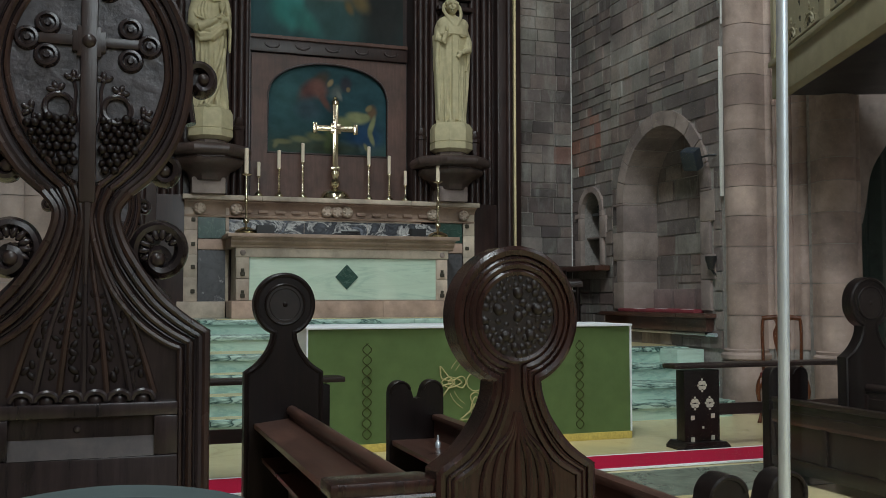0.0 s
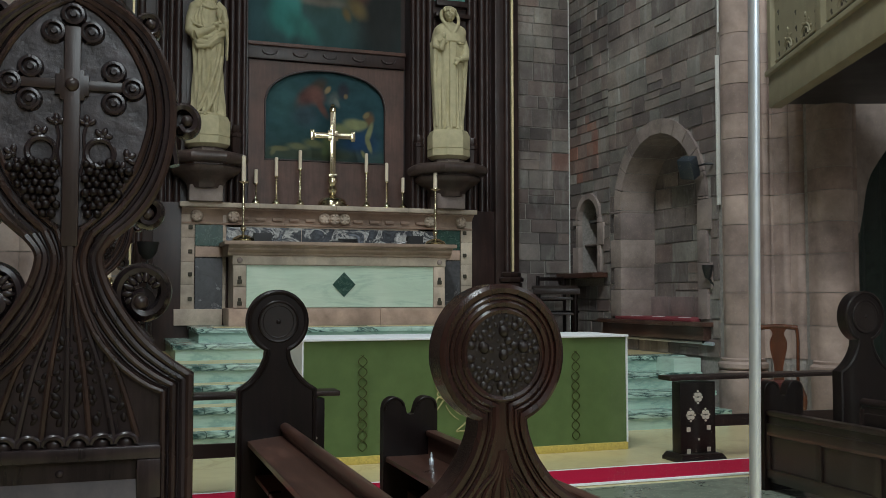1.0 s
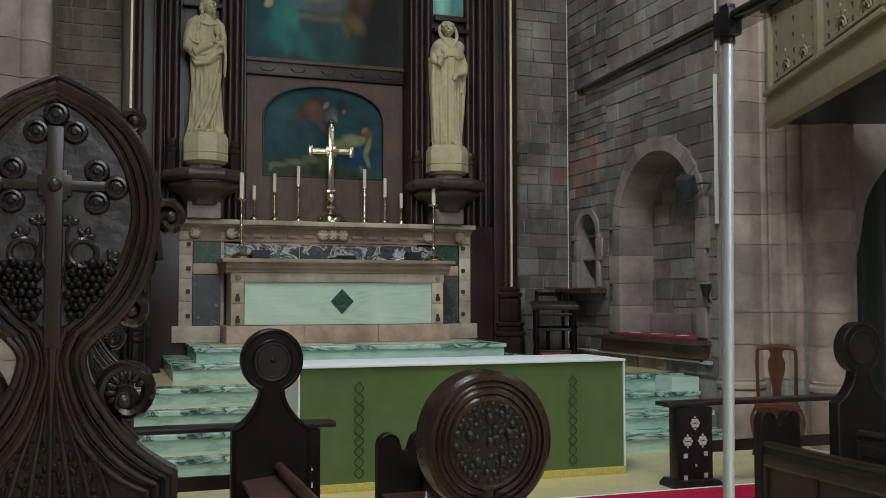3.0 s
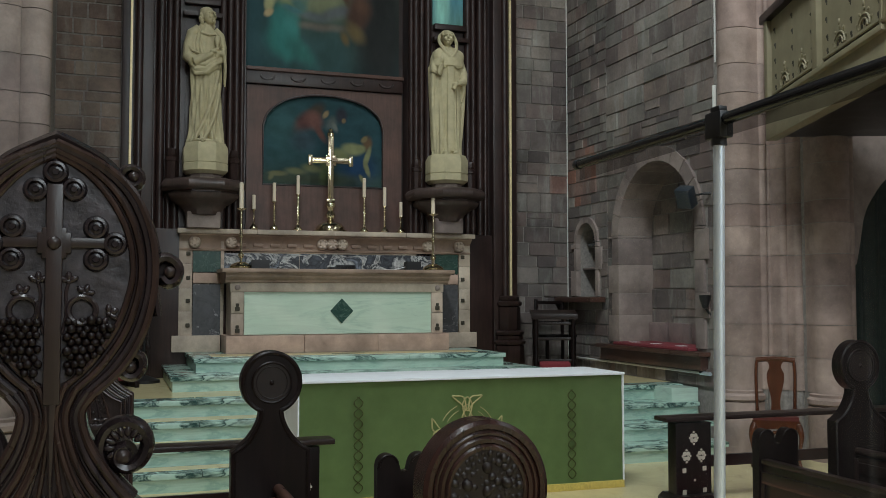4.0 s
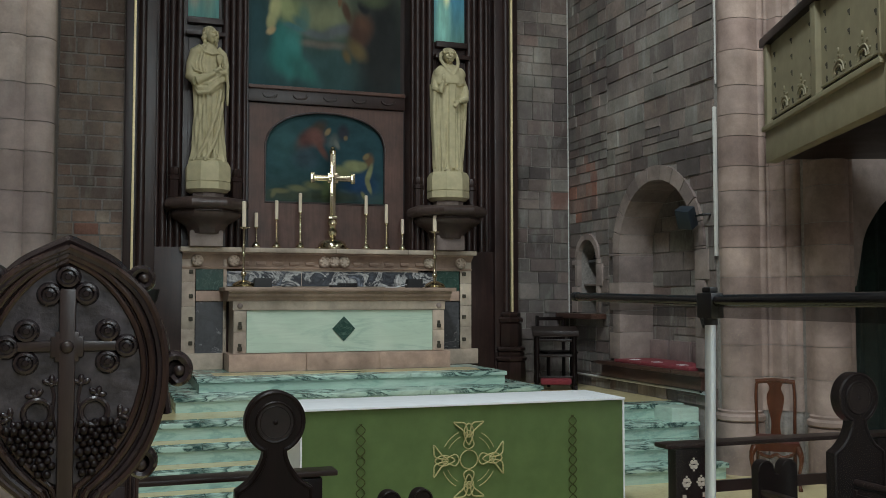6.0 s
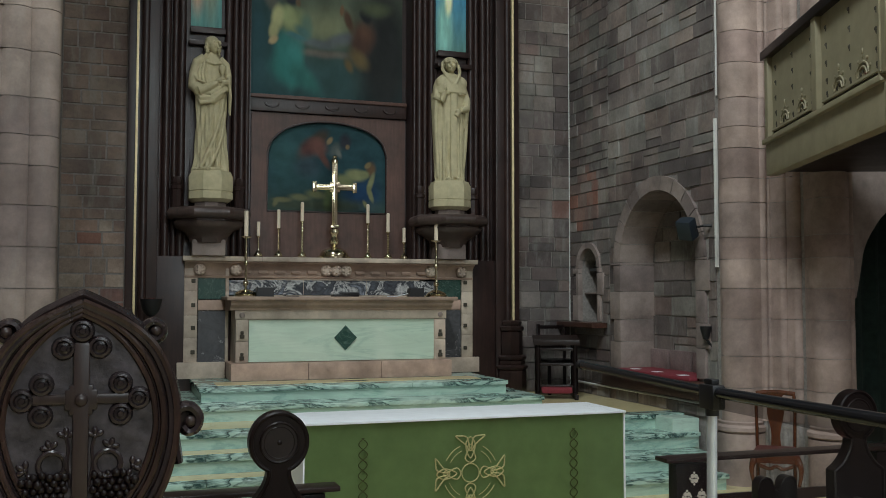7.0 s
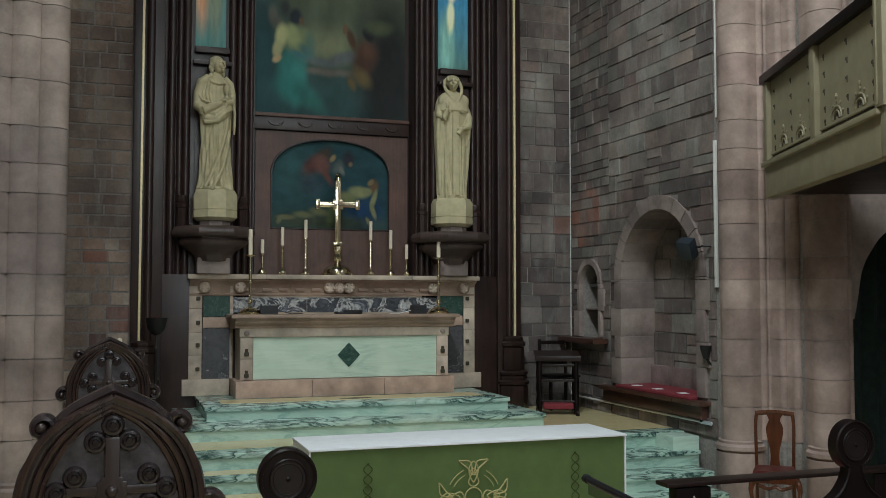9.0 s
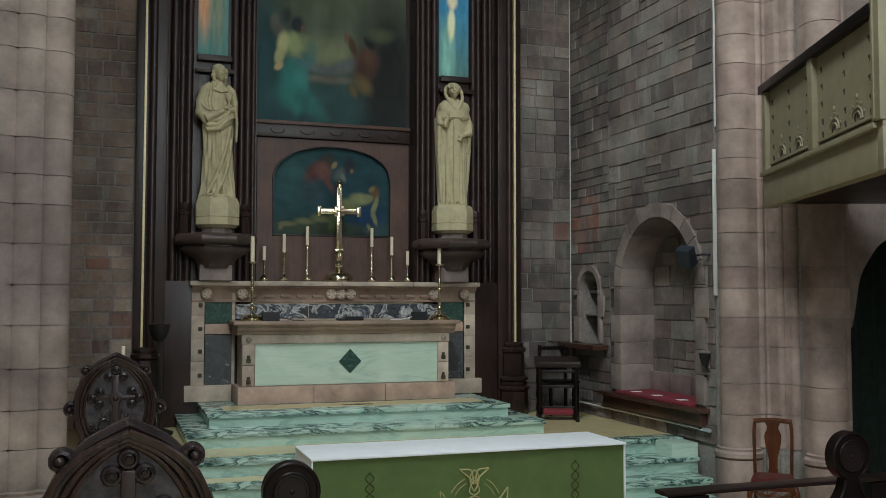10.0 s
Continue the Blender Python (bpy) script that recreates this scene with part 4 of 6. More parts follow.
HABIT = ([(0.0, 0.2, 0.15), (0.3, 0.2, 0.145), (0.7, 0.215, 0.145), (1.0, 0.235, 0.15), (1.15, 0.24, 0.15), (1.28, 0.225, 0.14), (1.38, 0.18, 0.12), (1.45, 0.09, 0.085), (1.5, 0.06, 0.065)], 13, 0.28, 0.05)


def statue(name, at, label, build, robe):
    """A robed standing figure, plain and in one mesh: bars and lumps fused into one carved body."""
    bm = B()
    drape(bm, *robe)
    build(bm)
    ob = solid(name, bm, M_STATUE, label, "statue")
    ob.location, ob.scale = at, (0.93, 1, 1)
    rm = ob.modifiers.new("fuse", "REMESH")
    rm.mode, rm.voxel_size, rm.use_smooth_shade = "VOXEL", 0.0065, True
    sm = ob.modifiers.new("worn", "SMOOTH")
    sm.factor, sm.iterations = 0.5, 1
    return ob


def face(bm, c, yaw, r):
    """Brow, nose, cheeks, lips and chin on a carved head."""
    f = Vector((math.sin(radians(yaw)), -math.cos(radians(yaw)), 0))
    e, up, c = Vector((-f.y, f.x, 0)), Vector((0, 0, 1)), Vector(c)
    tube(bm, [c + f * r * 0.95 + up * r * 0.35, c + f * r * 1.14 + up * r * 0.05, c + f * r * 1.2 - up * r * 0.2], [r * 0.14, r * 0.16, r * 0.2], 8)
    tube(bm, [c + f * r * 0.62 - e * r * 0.68 + up * r * 0.3, c + f * r * 0.98 - e * r * 0.25 + up * r * 0.42, c + f * r * 0.98 + e * r * 0.25 + up * r * 0.42, c + f * r * 0.62 + e * r * 0.68 + up * r * 0.3], r * 0.13, 8)
    for q in (-1, 1):
        ball(bm, c + f * r * 0.72 + e * r * 0.42 * q - up * r * 0.25, r * 0.3, 1, 1, 1, 8)
    tube(bm, [c + f * r * 0.92 - e * r * 0.24 - up * r * 0.55, c + f * r * 1.02 - up * r * 0.56, c + f * r * 0.92 + e * r * 0.24 - up * r * 0.55], r * 0.1, 8)
    ball(bm, c + f * r * 0.86 - up * r * 0.9, r * 0.22, 1, 1, 1, 8)


def long_haired(bm):
    rg = random.Random(4)
    ball(bm, (0.025, -0.055, 1.585), 0.09, 0.78, 0.95, 1.18, 16)
    face(bm, (0.03, -0.06, 1.585), 38, 0.085)
    ball(bm, (-0.005, -0.015, 1.625), 0.1, 0.95, 1.0, 0.85, 14)
    for k in range(26):
        a = rg.uniform(-0.2, 1.0)
        ball(bm, (-0.055 - 0.04 * a + rg.uniform(-0.02, 0.02), -0.02 - 0.04 * rg.random(), 1.62 - 0.19 * a), 0.03, 1, 1, 1, 6)
        ball(bm, (0.07 + rg.uniform(-0.01, 0.03), 0.02, 1.62 - 0.16 * rg.random()), 0.026, 1, 1, 1, 6)
    # mantle over the shoulders and the arms
    tube(bm, [(-0.1, -0.06, 1.42), (-0.19, -0.04, 1.36), (-0.225, -0.03, 1.22), (-0.23, -0.06, 1.06), (-0.17, -0.15, 0.99)], [0.06, 0.07, 0.075, 0.085, 0.07], 18)
    tube(bm, [(-0.17, -0.15, 0.99), (-0.06, -0.185, 1.03), (0.06, -0.195, 1.09)], [0.065, 0.045, 0.026], 16)
    # folds of the mantle over the breast and the arm
    for k in range(4):
        tube(bm, [(-0.07 - 0.035 * k, -0.1 + 0.012 * k, 1.39 - 0.01 * k), (-0.1 - 0.04 * k, -0.125 + 0.012 * k, 1.22), (-0.07 - 0.045 * k, -0.16 + 0.016 * k, 1.06 - 0.02 * k)], [0.012, 0.016, 0.02], 8)
    for k in range(3):
        tube(bm, [(-0.27 + 0.01 * k, -0.06 - 0.02 * k, 1.24 - 0.07 * k), (-0.2, -0.15, 1.12 - 0.06 * k), (-0.1, -0.19, 1.08 - 0.04 * k)], 0.014, 8)
    tube(bm, [(-0.2, -0.03, 1.0), (-0.12, -0.12, 0.9), (0.0, -0.14, 0.88), (0.12, -0.11, 0.97)], [0.05, 0.06, 0.06, 0.05], 10)
    tube(bm, [(0.1, -0.05, 1.42), (0.18, -0.04, 1.35), (0.215, -0.06, 1.2), (0.19, -0.15, 1.1), (0.1, -0.19, 1.1)], [0.045, 0.05, 0.045, 0.042, 0.03], 10)
    tube(bm, [(-0.09, -0.115, 1.36), (0.02, -0.14, 1.33), (0.11, -0.11, 1.35)], 0.014, 8)
    ball(bm, (0.075, -0.2, 1.115), 0.035, 1.5, 1, 0.7, 8)
    lathe(bm, [(0, 1.13), (0.045, 1.13), (0.042, 1.145), (0.016, 1.165), (0.015, 1.19), (0.03, 1.215), (0.046, 1.25), (0.05, 1.3), (0, 1.3)], 14, 0.12, -0.18)
    tube(bm, [(0.1, -0.16, 1.06), (0.16, -0.16, 1.13)], 0.04, 8)
    # the hanging cloth at the side
    for k in range(4):
        tube(bm, [(0.2 + 0.012 * k, -0.16 + 0.03 * k, 1.17), (0.235, -0.14 + 0.03 * k, 0.95), (0.232, -0.12 + 0.03 * k, 0.7 + 0.02 * k)], [0.022, 0.02, 0.013], 8)
    # swags across the hips
    for k in range(4):
        z = 1.08 - 0.05 * k
        tube(bm, [(Vector((-0.225 + 0.01 * k, -0.06, z + 0.02))), (-0.15, -0.15, z - 0.06 - 0.012 * k), (-0.03, -0.175, z - 0.07 - 0.004 * k), (0.1, -0.165, z - 0.0 + 0.012 * k), (0.19, -0.1, z + 0.04 + 0.02 * k)], [0.022, 0.026, 0.024, 0.026, 0.03], 8)
    tube(bm, spline3([(0.15, -0.1, 0.9), (0.09, -0.135, 0.6), (-0.02, -0.15, 0.3), (-0.15, -0.15, 0.03)]), 0.024, 8)
    tube(bm, spline3([(0.17, -0.07, 0.75), (0.13, -0.13, 0.45), (0.05, -0.155, 0.2), (-0.05, -0.18, 0.02)]), 0.023, 8)
    tube(bm, [(-0.19, -0.02, 0.95), (-0.175, -0.04, 0.6), (-0.18, -0.05, 0.45)], [0.03, 0.025, 0.01], 7)
    tube(bm, [(-0.23, -0.05, 0.02), (-0.1, -0.19, 0.02), (0.06, -0.2, 0.015), (0.2, -0.06, 0.02)], 0.022, 7)
    tube(bm, [(-0.04, -0.17, 0.02), (-0.06, -0.25, 0.012)], [0.04, 0.025], 8)


def hooded(bm):
    ball(bm, (-0.012, -0.085, 1.575), 0.09, 0.82, 0.95, 1.2, 16)
    face(bm, (-0.014, -0.09, 1.575), -18, 0.085)
    for k in range(11):
        a = math.pi * k / 10
        ball(bm, (-0.01 + 0.088 * math.cos(a), -0.075 + 0.03 * math.sin(a), 1.625 + 0.055 * math.sin(a)), 0.02, 1, 1.4, 1, 7)
    ball(bm, (0.005, 0.0, 1.6), 0.1, 1.0, 0.95, 1.0, 14)
    for s in (-1, 1):
        tube(bm, spline3([(s * 0.06, 0.03, 1.66), (s * 0.112, -0.01, 1.62), (s * 0.13, -0.05, 1.53), (s * 0.1, -0.12, 1.43), (s * 0.025, -0.17, 1.3)]), [0.02, 0.021, 0.022, 0.023, 0.024, 0.025, 0.026, 0.026, 0.026, 0.026, 0.026, 0.026, 0.022], 8)
        # cape over the shoulder
        tube(bm, [(s * 0.05, -0.16, 1.2), (s * 0.1, -0.16, 1.165), (s * 0.17, -0.12, 1.18), (s * 0.225, -0.03, 1.2)], 0.016, 7)
        # rounded flap of the hood on the shoulder
        ball(bm, (s * 0.135, -0.075, 1.33), 0.1, 1.05, 0.7, 1.0, 14)
        # cloak falling behind on both sides
        for k in range(4):
            tube(bm, [(s * (0.22 + 0.006 * k), -0.07 + 0.035 * k, 1.2), (s * (0.235 - 0.003 * k), -0.06 + 0.035 * k, 0.85), (s * (0.215 - 0.004 * k), -0.05 + 0.035 * k, 0.45), (s * 0.19, -0.03 + 0.035 * k, 0.06)], [0.035, 0.034, 0.03, 0.022], 8)
    lathe(bm, [(0.07, 1.48), (0.14, 1.45), (0.215, 1.39), (0.25, 1.3), (0.26, 1.19), (0.235, 1.18), (0.07, 1.2)], 28, 0, -0.005, sy=0.72)
    box(bm, -0.045, 0.055, -0.172, -0.1, 0.04, 1.2, 0.015)
    # arms
    tube(bm, [(-0.2, -0.02, 1.28), (-0.225, -0.08, 1.12), (-0.17, -0.16, 1.08), (-0.14, -0.2, 1.2)], [0.05, 0.055, 0.048, 0.03], 10)
    ball(bm, (-0.14, -0.2, 1.25), 0.032, 0.9, 0.8, 1.4, 8)
    tube(bm, [(0.2, -0.02, 1.28), (0.235, -0.07, 1.1), (0.2, -0.15, 0.98), (0.1, -0.19, 0.95)], [0.05, 0.058, 0.058, 0.034], 10)
    ball(bm, (0.06, -0.2, 0.935), 0.034, 1.4, 1, 0.9, 8)
    tube(bm, [(0.07, -0.2, 0.93), (0.03, -0.19, 0.87)], 0.03, 8)
    tube(bm, [(0.21, -0.13, 0.98), (0.22, -0.1, 0.85), (0.2, -0.08, 0.72)], [0.04, 0.03, 0.01], 8)
    for s in (-1, 1):
        tube(bm, [(s * 0.075, -0.13, 0.02), (s * 0.085, -0.22, 0.01)], [0.038, 0.026], 8)


for cx, body, robe, lab in ((-1.61, long_haired, LONG_ROBE, "pale carved stone figure in flowing robes on a pedestal"), (1.54, hooded, HABIT, "pale carved stone hooded figure in a habit on a pedestal")):
    ped = thing("statue_pedestal", (cx, WY + YS - 0.2, 3.04), "octagonal pale stone statue pedestal on the oak bracket", "pedestal", "statue pedestals")
    part("pedestal_foot", lathe(B(), [(0, 0), (0.2, 0), (0.2, 0.08), (0, 0.08)], 8, 0, 0, 22.5, 382.5), M_DRESS, ped)
    part("pedestal_block", lathe(B(), [(0, 0.08), (0.235, 0.08), (0.285, 0.12), (0.285, 0.205), (0.277, 0.209), (0.277, 0.215), (0.285, 0.219), (0.285, 0.4), (0.25, 0.465), (0, 0.47)], 8, 0, 0, 22.5, 382.5), M_STATUE, ped)
    statue("carved_statue", (cx, WY + YS - 0.2, 3.505), lab, body, robe)

# ---- altar ornaments ----
def candlestick(at, height, candle, foot, label, twist=False, big=False):
    t = thing("candlestick", at, label, "candlestick", "brass altar candlesticks")
    h = height
    f = foot
    prof = [(0, 0), (f, 0), (f, 0.012), (f * 0.85, 0.02), (f * 0.9, 0.03), (f * 0.8, 0.05), (f * 0.45, 0.075), (f * 0.3, 0.085)]
    part("foot", lathe(B(), prof, 24), M_BRASS, t)
    n = 9 if twist else 4
    st = [(f * 0.22, 0.07)]
    for k in range(n):
        z0, z1 = 0.075 + (h - 0.11) * k / n, 0.075 + (h - 0.11) * (k + 1) / n
        rr = 0.021 if twist or big else 0.016
        st += [(rr * 0.55, z0 + 0.004), (rr if k % 2 == 0 or twist else rr * 0.7, (z0 + z1) / 2), (rr * 0.55, z1 - 0.004)]
    st += [(0.012, h - 0.03)]
    part("stem", lathe(B(), st, 14), M_BRASS, t)
    if big:
        bm = B()
        ball(bm, (0, 0, h * 0.22), 0.036, 1, 1, 1, 14)
        part("knop", bm, M_BRASS, t)
        part("knop", ball(B(), (0, 0, h * 0.55), 0.028, 1, 1, 1.2, 12), M_BRASS, t)
    pan = 0.07 if big else 0.035
    part("drip_pan", lathe(B(), [(0, h - 0.035), (pan * 0.4, h - 0.03), (pan, h - 0.012), (pan, h - 0.006), (0, h - 0.006)], 20), M_BRASS, t)
    cr = 0.026 if big else 0.022
    part("candle", lathe(B(), [(0, h - 0.006), (cr, h - 0.006), (cr, h + candle - 0.008), (cr * 0.7, h + candle), (0, h + candle - 0.006)], 16), M_WAX, t, "ivory wax candle")
    part("wick", tube(B(), [(0, 0, h + candle - 0.008), (0.002, 0, h + candle + 0.014)], 0.002, 5), M_IRON, t)
    return t


for xx in (-1.2, 1.25):
    candlestick((xx, 10.2, 1.961), 0.74, 0.31, 0.15, "tall brass candlestick with an ivory candle on the altar", big=True)
for xx, h, c, tw in ((-0.98, 0.285, 0.175, False), (-0.722, 0.39, 0.235, True), (-0.416, 0.49, 0.24, True), (0.463, 0.485, 0.245, True), (0.742, 0.375, 0.245, True), (0.967, 0.24, 0.19, False)):
    candlestick((xx, 10.72, 2.461), h, c, 0.06, "small brass candlestick with an ivory candle on the retable", tw)

cr = thing("altar_cross", (0.008, 10.72, 2.461), "polished brass standing altar cross on a domed foot", "cross")
part("foot", lathe(B(), [(0, 0), (0.22, 0), (0.22, 0.025), (0.19, 0.035), (0.185, 0.065), (0.15, 0.11), (0.09, 0.135), (0.05, 0.15), (0.035, 0.17), (0.06, 0.2), (0.065, 0.24), (0.04, 0.28), (0.05, 0.32), (0.07, 0.34), (0.06, 0.38), (0.03, 0.4), (0, 0.4)], 32), M_BRASS, cr)
part("shaft", box(B(), -0.038, 0.038, -0.025, 0.025, 0.4, 1.27, 0.012), M_BRASS, cr)
part("shaft_ridge", box(B(), -0.02, 0.02, -0.035, -0.02, 0.45, 1.24, 0.008), M_BRASS, cr)
part("arms", box(B(), -0.25, 0.25, -0.025, 0.025, 0.9, 0.98, 0.012), M_BRASS, cr)
part("arm_ridge", box(B(), -0.23, 0.23, -0.035, -0.02, 0.922, 0.958, 0.008), M_BRASS, cr)
for s in (-1, 1):
    part("arm_end", box(B(), *sorted((s * 0.24, s * 0.3)), -0.03, 0.03, 0.87, 1.01, 0.014), M_BRASS, cr)
part("top_end", lathe(B(), [(0, 1.25), (0.05, 1.26), (0.05, 1.3), (0.025, 1.33), (0.03, 1.35), (0, 1.37)], 12), M_BRASS, cr)
part("crossing", box(B(), -0.07, 0.07, -0.032, 0.032, 0.87, 1.01, 0.012), M_BRASS, cr)
part("base_collar", box(B(), -0.06, 0.06, -0.035, 0.035, 0.4, 0.44, 0.01), M_BRASS, cr)

for xx, w in ((-0.95, 0.13), (0.98, 0.12)):
    bs = thing("altar_microphone", (xx, 10.15, 1.961), "small black angled device on the altar with a thin cable", "microphone", "black devices on the altar")
    part("housing", prism(B(), [(-0.06, 0), (0.09, 0), (0.09, 0.05), (0.04, 0.11), (-0.06, 0.11)], -w, w * 0.6, (), "x"), M_BLACK, bs)
    s = 1 if xx < 0 else -1
    part("lead", tube(B(), [(s * 0.06, 0, 0.06), (s * 0.16, 0.03, 0.03), (s * 0.26, 0.06, 0.006), (s * 0.4, 0.02, 0.006)], 0.005, 6), M_LINEN if xx > 0 else M_BLACK, bs)
bk = thing("altar_book", (0.03, 10.12, 1.961), "low black missal stand lying on the altar", "book stand")
part("board", box(B(), -0.17, 0.15, -0.1, 0.1, 0.0, 0.03, 0.008), M_BLACK, bk)
part("edge", box(B(), -0.1, 0.14, -0.12, -0.09, 0.03, 0.055, 0.006), M_BLACK, bk)

# ---- the free-standing altar table ----
ft = thing("altar_table", (0.09, 5.77, 0.0), "free-standing altar table under a green embroidered frontal", "altar table")
X = 1.4
part("table_core", box(B(), -X + 0.03, X - 0.03, 0.03, 0.68, 0.0, 0.95), M_OAK, ft)
def frontal():
    bm = B()
    nx, nz = 90, 6
    cols = [[bm.verts.new((-X + 2 * X * i / nx, -0.006 * math.sin(i * 0.53) * (1 - k / nz) - 0.004 * math.sin(i * 0.21) - 0.012 * (1 - k / nz), 0.06 + 0.9 * k / nz)) for k in range(nz + 1)] for i in range(nx + 1)]
    for a, b in zip(cols, cols[1:]):
        for k in range(nz):
            bm.faces.new((a[k], b[k], b[k + 1], a[k + 1]))
    bmesh.ops.solidify(bm, geom=bm.faces[:], thickness=-0.006)
    return bm


fr = part("frontal", frontal(), M_CLOTH, ft, "green embroidered frontal cloth")
for s in (-1, 1):
    part("side_fall", box(B(), *sorted((s * (X - 0.008), s * (X + 0.004))), -0.02, 0.7, 0.06, 0.955), M_LINEN, ft, "white linen side fall")
part("fringe", box(B(), -X, X, -0.026, -0.004, 0.0, 0.062, 0.004), M_FRINGE, ft, "yellow fringe")
part("linen_cloth", box(B(), -X - 0.01, X + 0.01, -0.03, 0.71, 0.952, 0.972, 0.006), M_LINEN, ft, "white linen altar cloth")
for xx in (-0.93, 0.905):
    for ph in (0, math.pi):
        part("braid", tube(B(), [(xx + 0.035 * math.sin(q * 0.42 + ph), -0.026 - 0.004 * math.cos(q * 0.21), 0.1 + 0.74 * q / 68) for q in range(69)], 0.0042, 5), M_BRAID, fr, "olive braided stripe")


def motif(pts, r=0.006):
    r *= 1.25
    part("embroidery", tube(B(), [(u, -0.03, v) for u, v in pts], r, 5, True), M_EMBR, fr, "dull gold interlaced embroidery")


MX, MZ = -0.03, 0.52
for k in range(4):
    a = radians(90 * k)
    c, q = math.cos(a), math.sin(a)
    rot = lambda pts: [(MX + u * c - v * q, MZ + u * q + v * c) for u, v in pts]
    for e in (-1, 1):
        motif(rot(spline([(0.01 * e, 0.185), (0.05 * e, 0.235), (0.125 * e, 0.295), (0.1 * e, 0.3), (0.03 * e, 0.285)], 6, True)), 0.005)
    motif(rot(spline([(0.0, 0.29), (0.042, 0.22), (0.0, 0.12), (-0.042, 0.22)], 6, True)), 0.0045)
    motif(rot(arc(0, 0.205, 0.026, 0, 340, 14)), 0.004)
    motif(rot(spline([(0.0, 0.2), (0.045, 0.12), (0.0, 0.085), (-0.045, 0.12)], 6, True)), 0.0045)
    for rad, w in ((0.235, 0.004), (0.195, 0.003)):
        part("embroidery", tube(B(), [(u, -0.03, v) for u, v in rot(arc(0, 0, rad, 112, 152, 10))], w, 5), M_EMBR, fr, "dull gold interlaced embroidery")
motif(arc(MX, MZ, 0.075, 0, 348, 26), 0.004)

# ---- carpet ----
carpet = thing("carpet_runner", (0.6, 4.68, 0.004), "crimson carpet runner with white edges across the chancel", "carpet")
part("carpet_strip", box(B(), -3.7, 2.6, -0.24, 0.24, 0, 0.012), M_CARPET, carpet)
for s in (-1, 1):
    part("border", box(B(), -3.7, 2.6, *sorted((s * 0.242, s * 0.275)), 0, 0.012), M_LINEN, carpet, "white edge band")

# ---- choir stalls ----
def mirror(pts):
    """The closed outline from its right half, given from the bottom up to the crown."""
    return pts + [(-u, v) for u, v in reversed(pts) if abs(u) > 1e-6]


def tube_uv(bm, pts, y, r, closed=False, n=7, flat=1.0):
    return tube(bm, [(u, y, v) for u, v in pts], r, n, closed, flat)


me_knob = finish(ball(B(), (0, 0, 0), 1, seg=10), "knob", M_OAK)


M_CARVE = wood("dark_carved_rose_oak", (0.005, 0.0028, 0.0024), (0.017, 0.0085, 0.007), 0.42)
me_petal = finish(ball(B(), (0, 0, 0), 1, seg=10), "petal", M_CARVE)


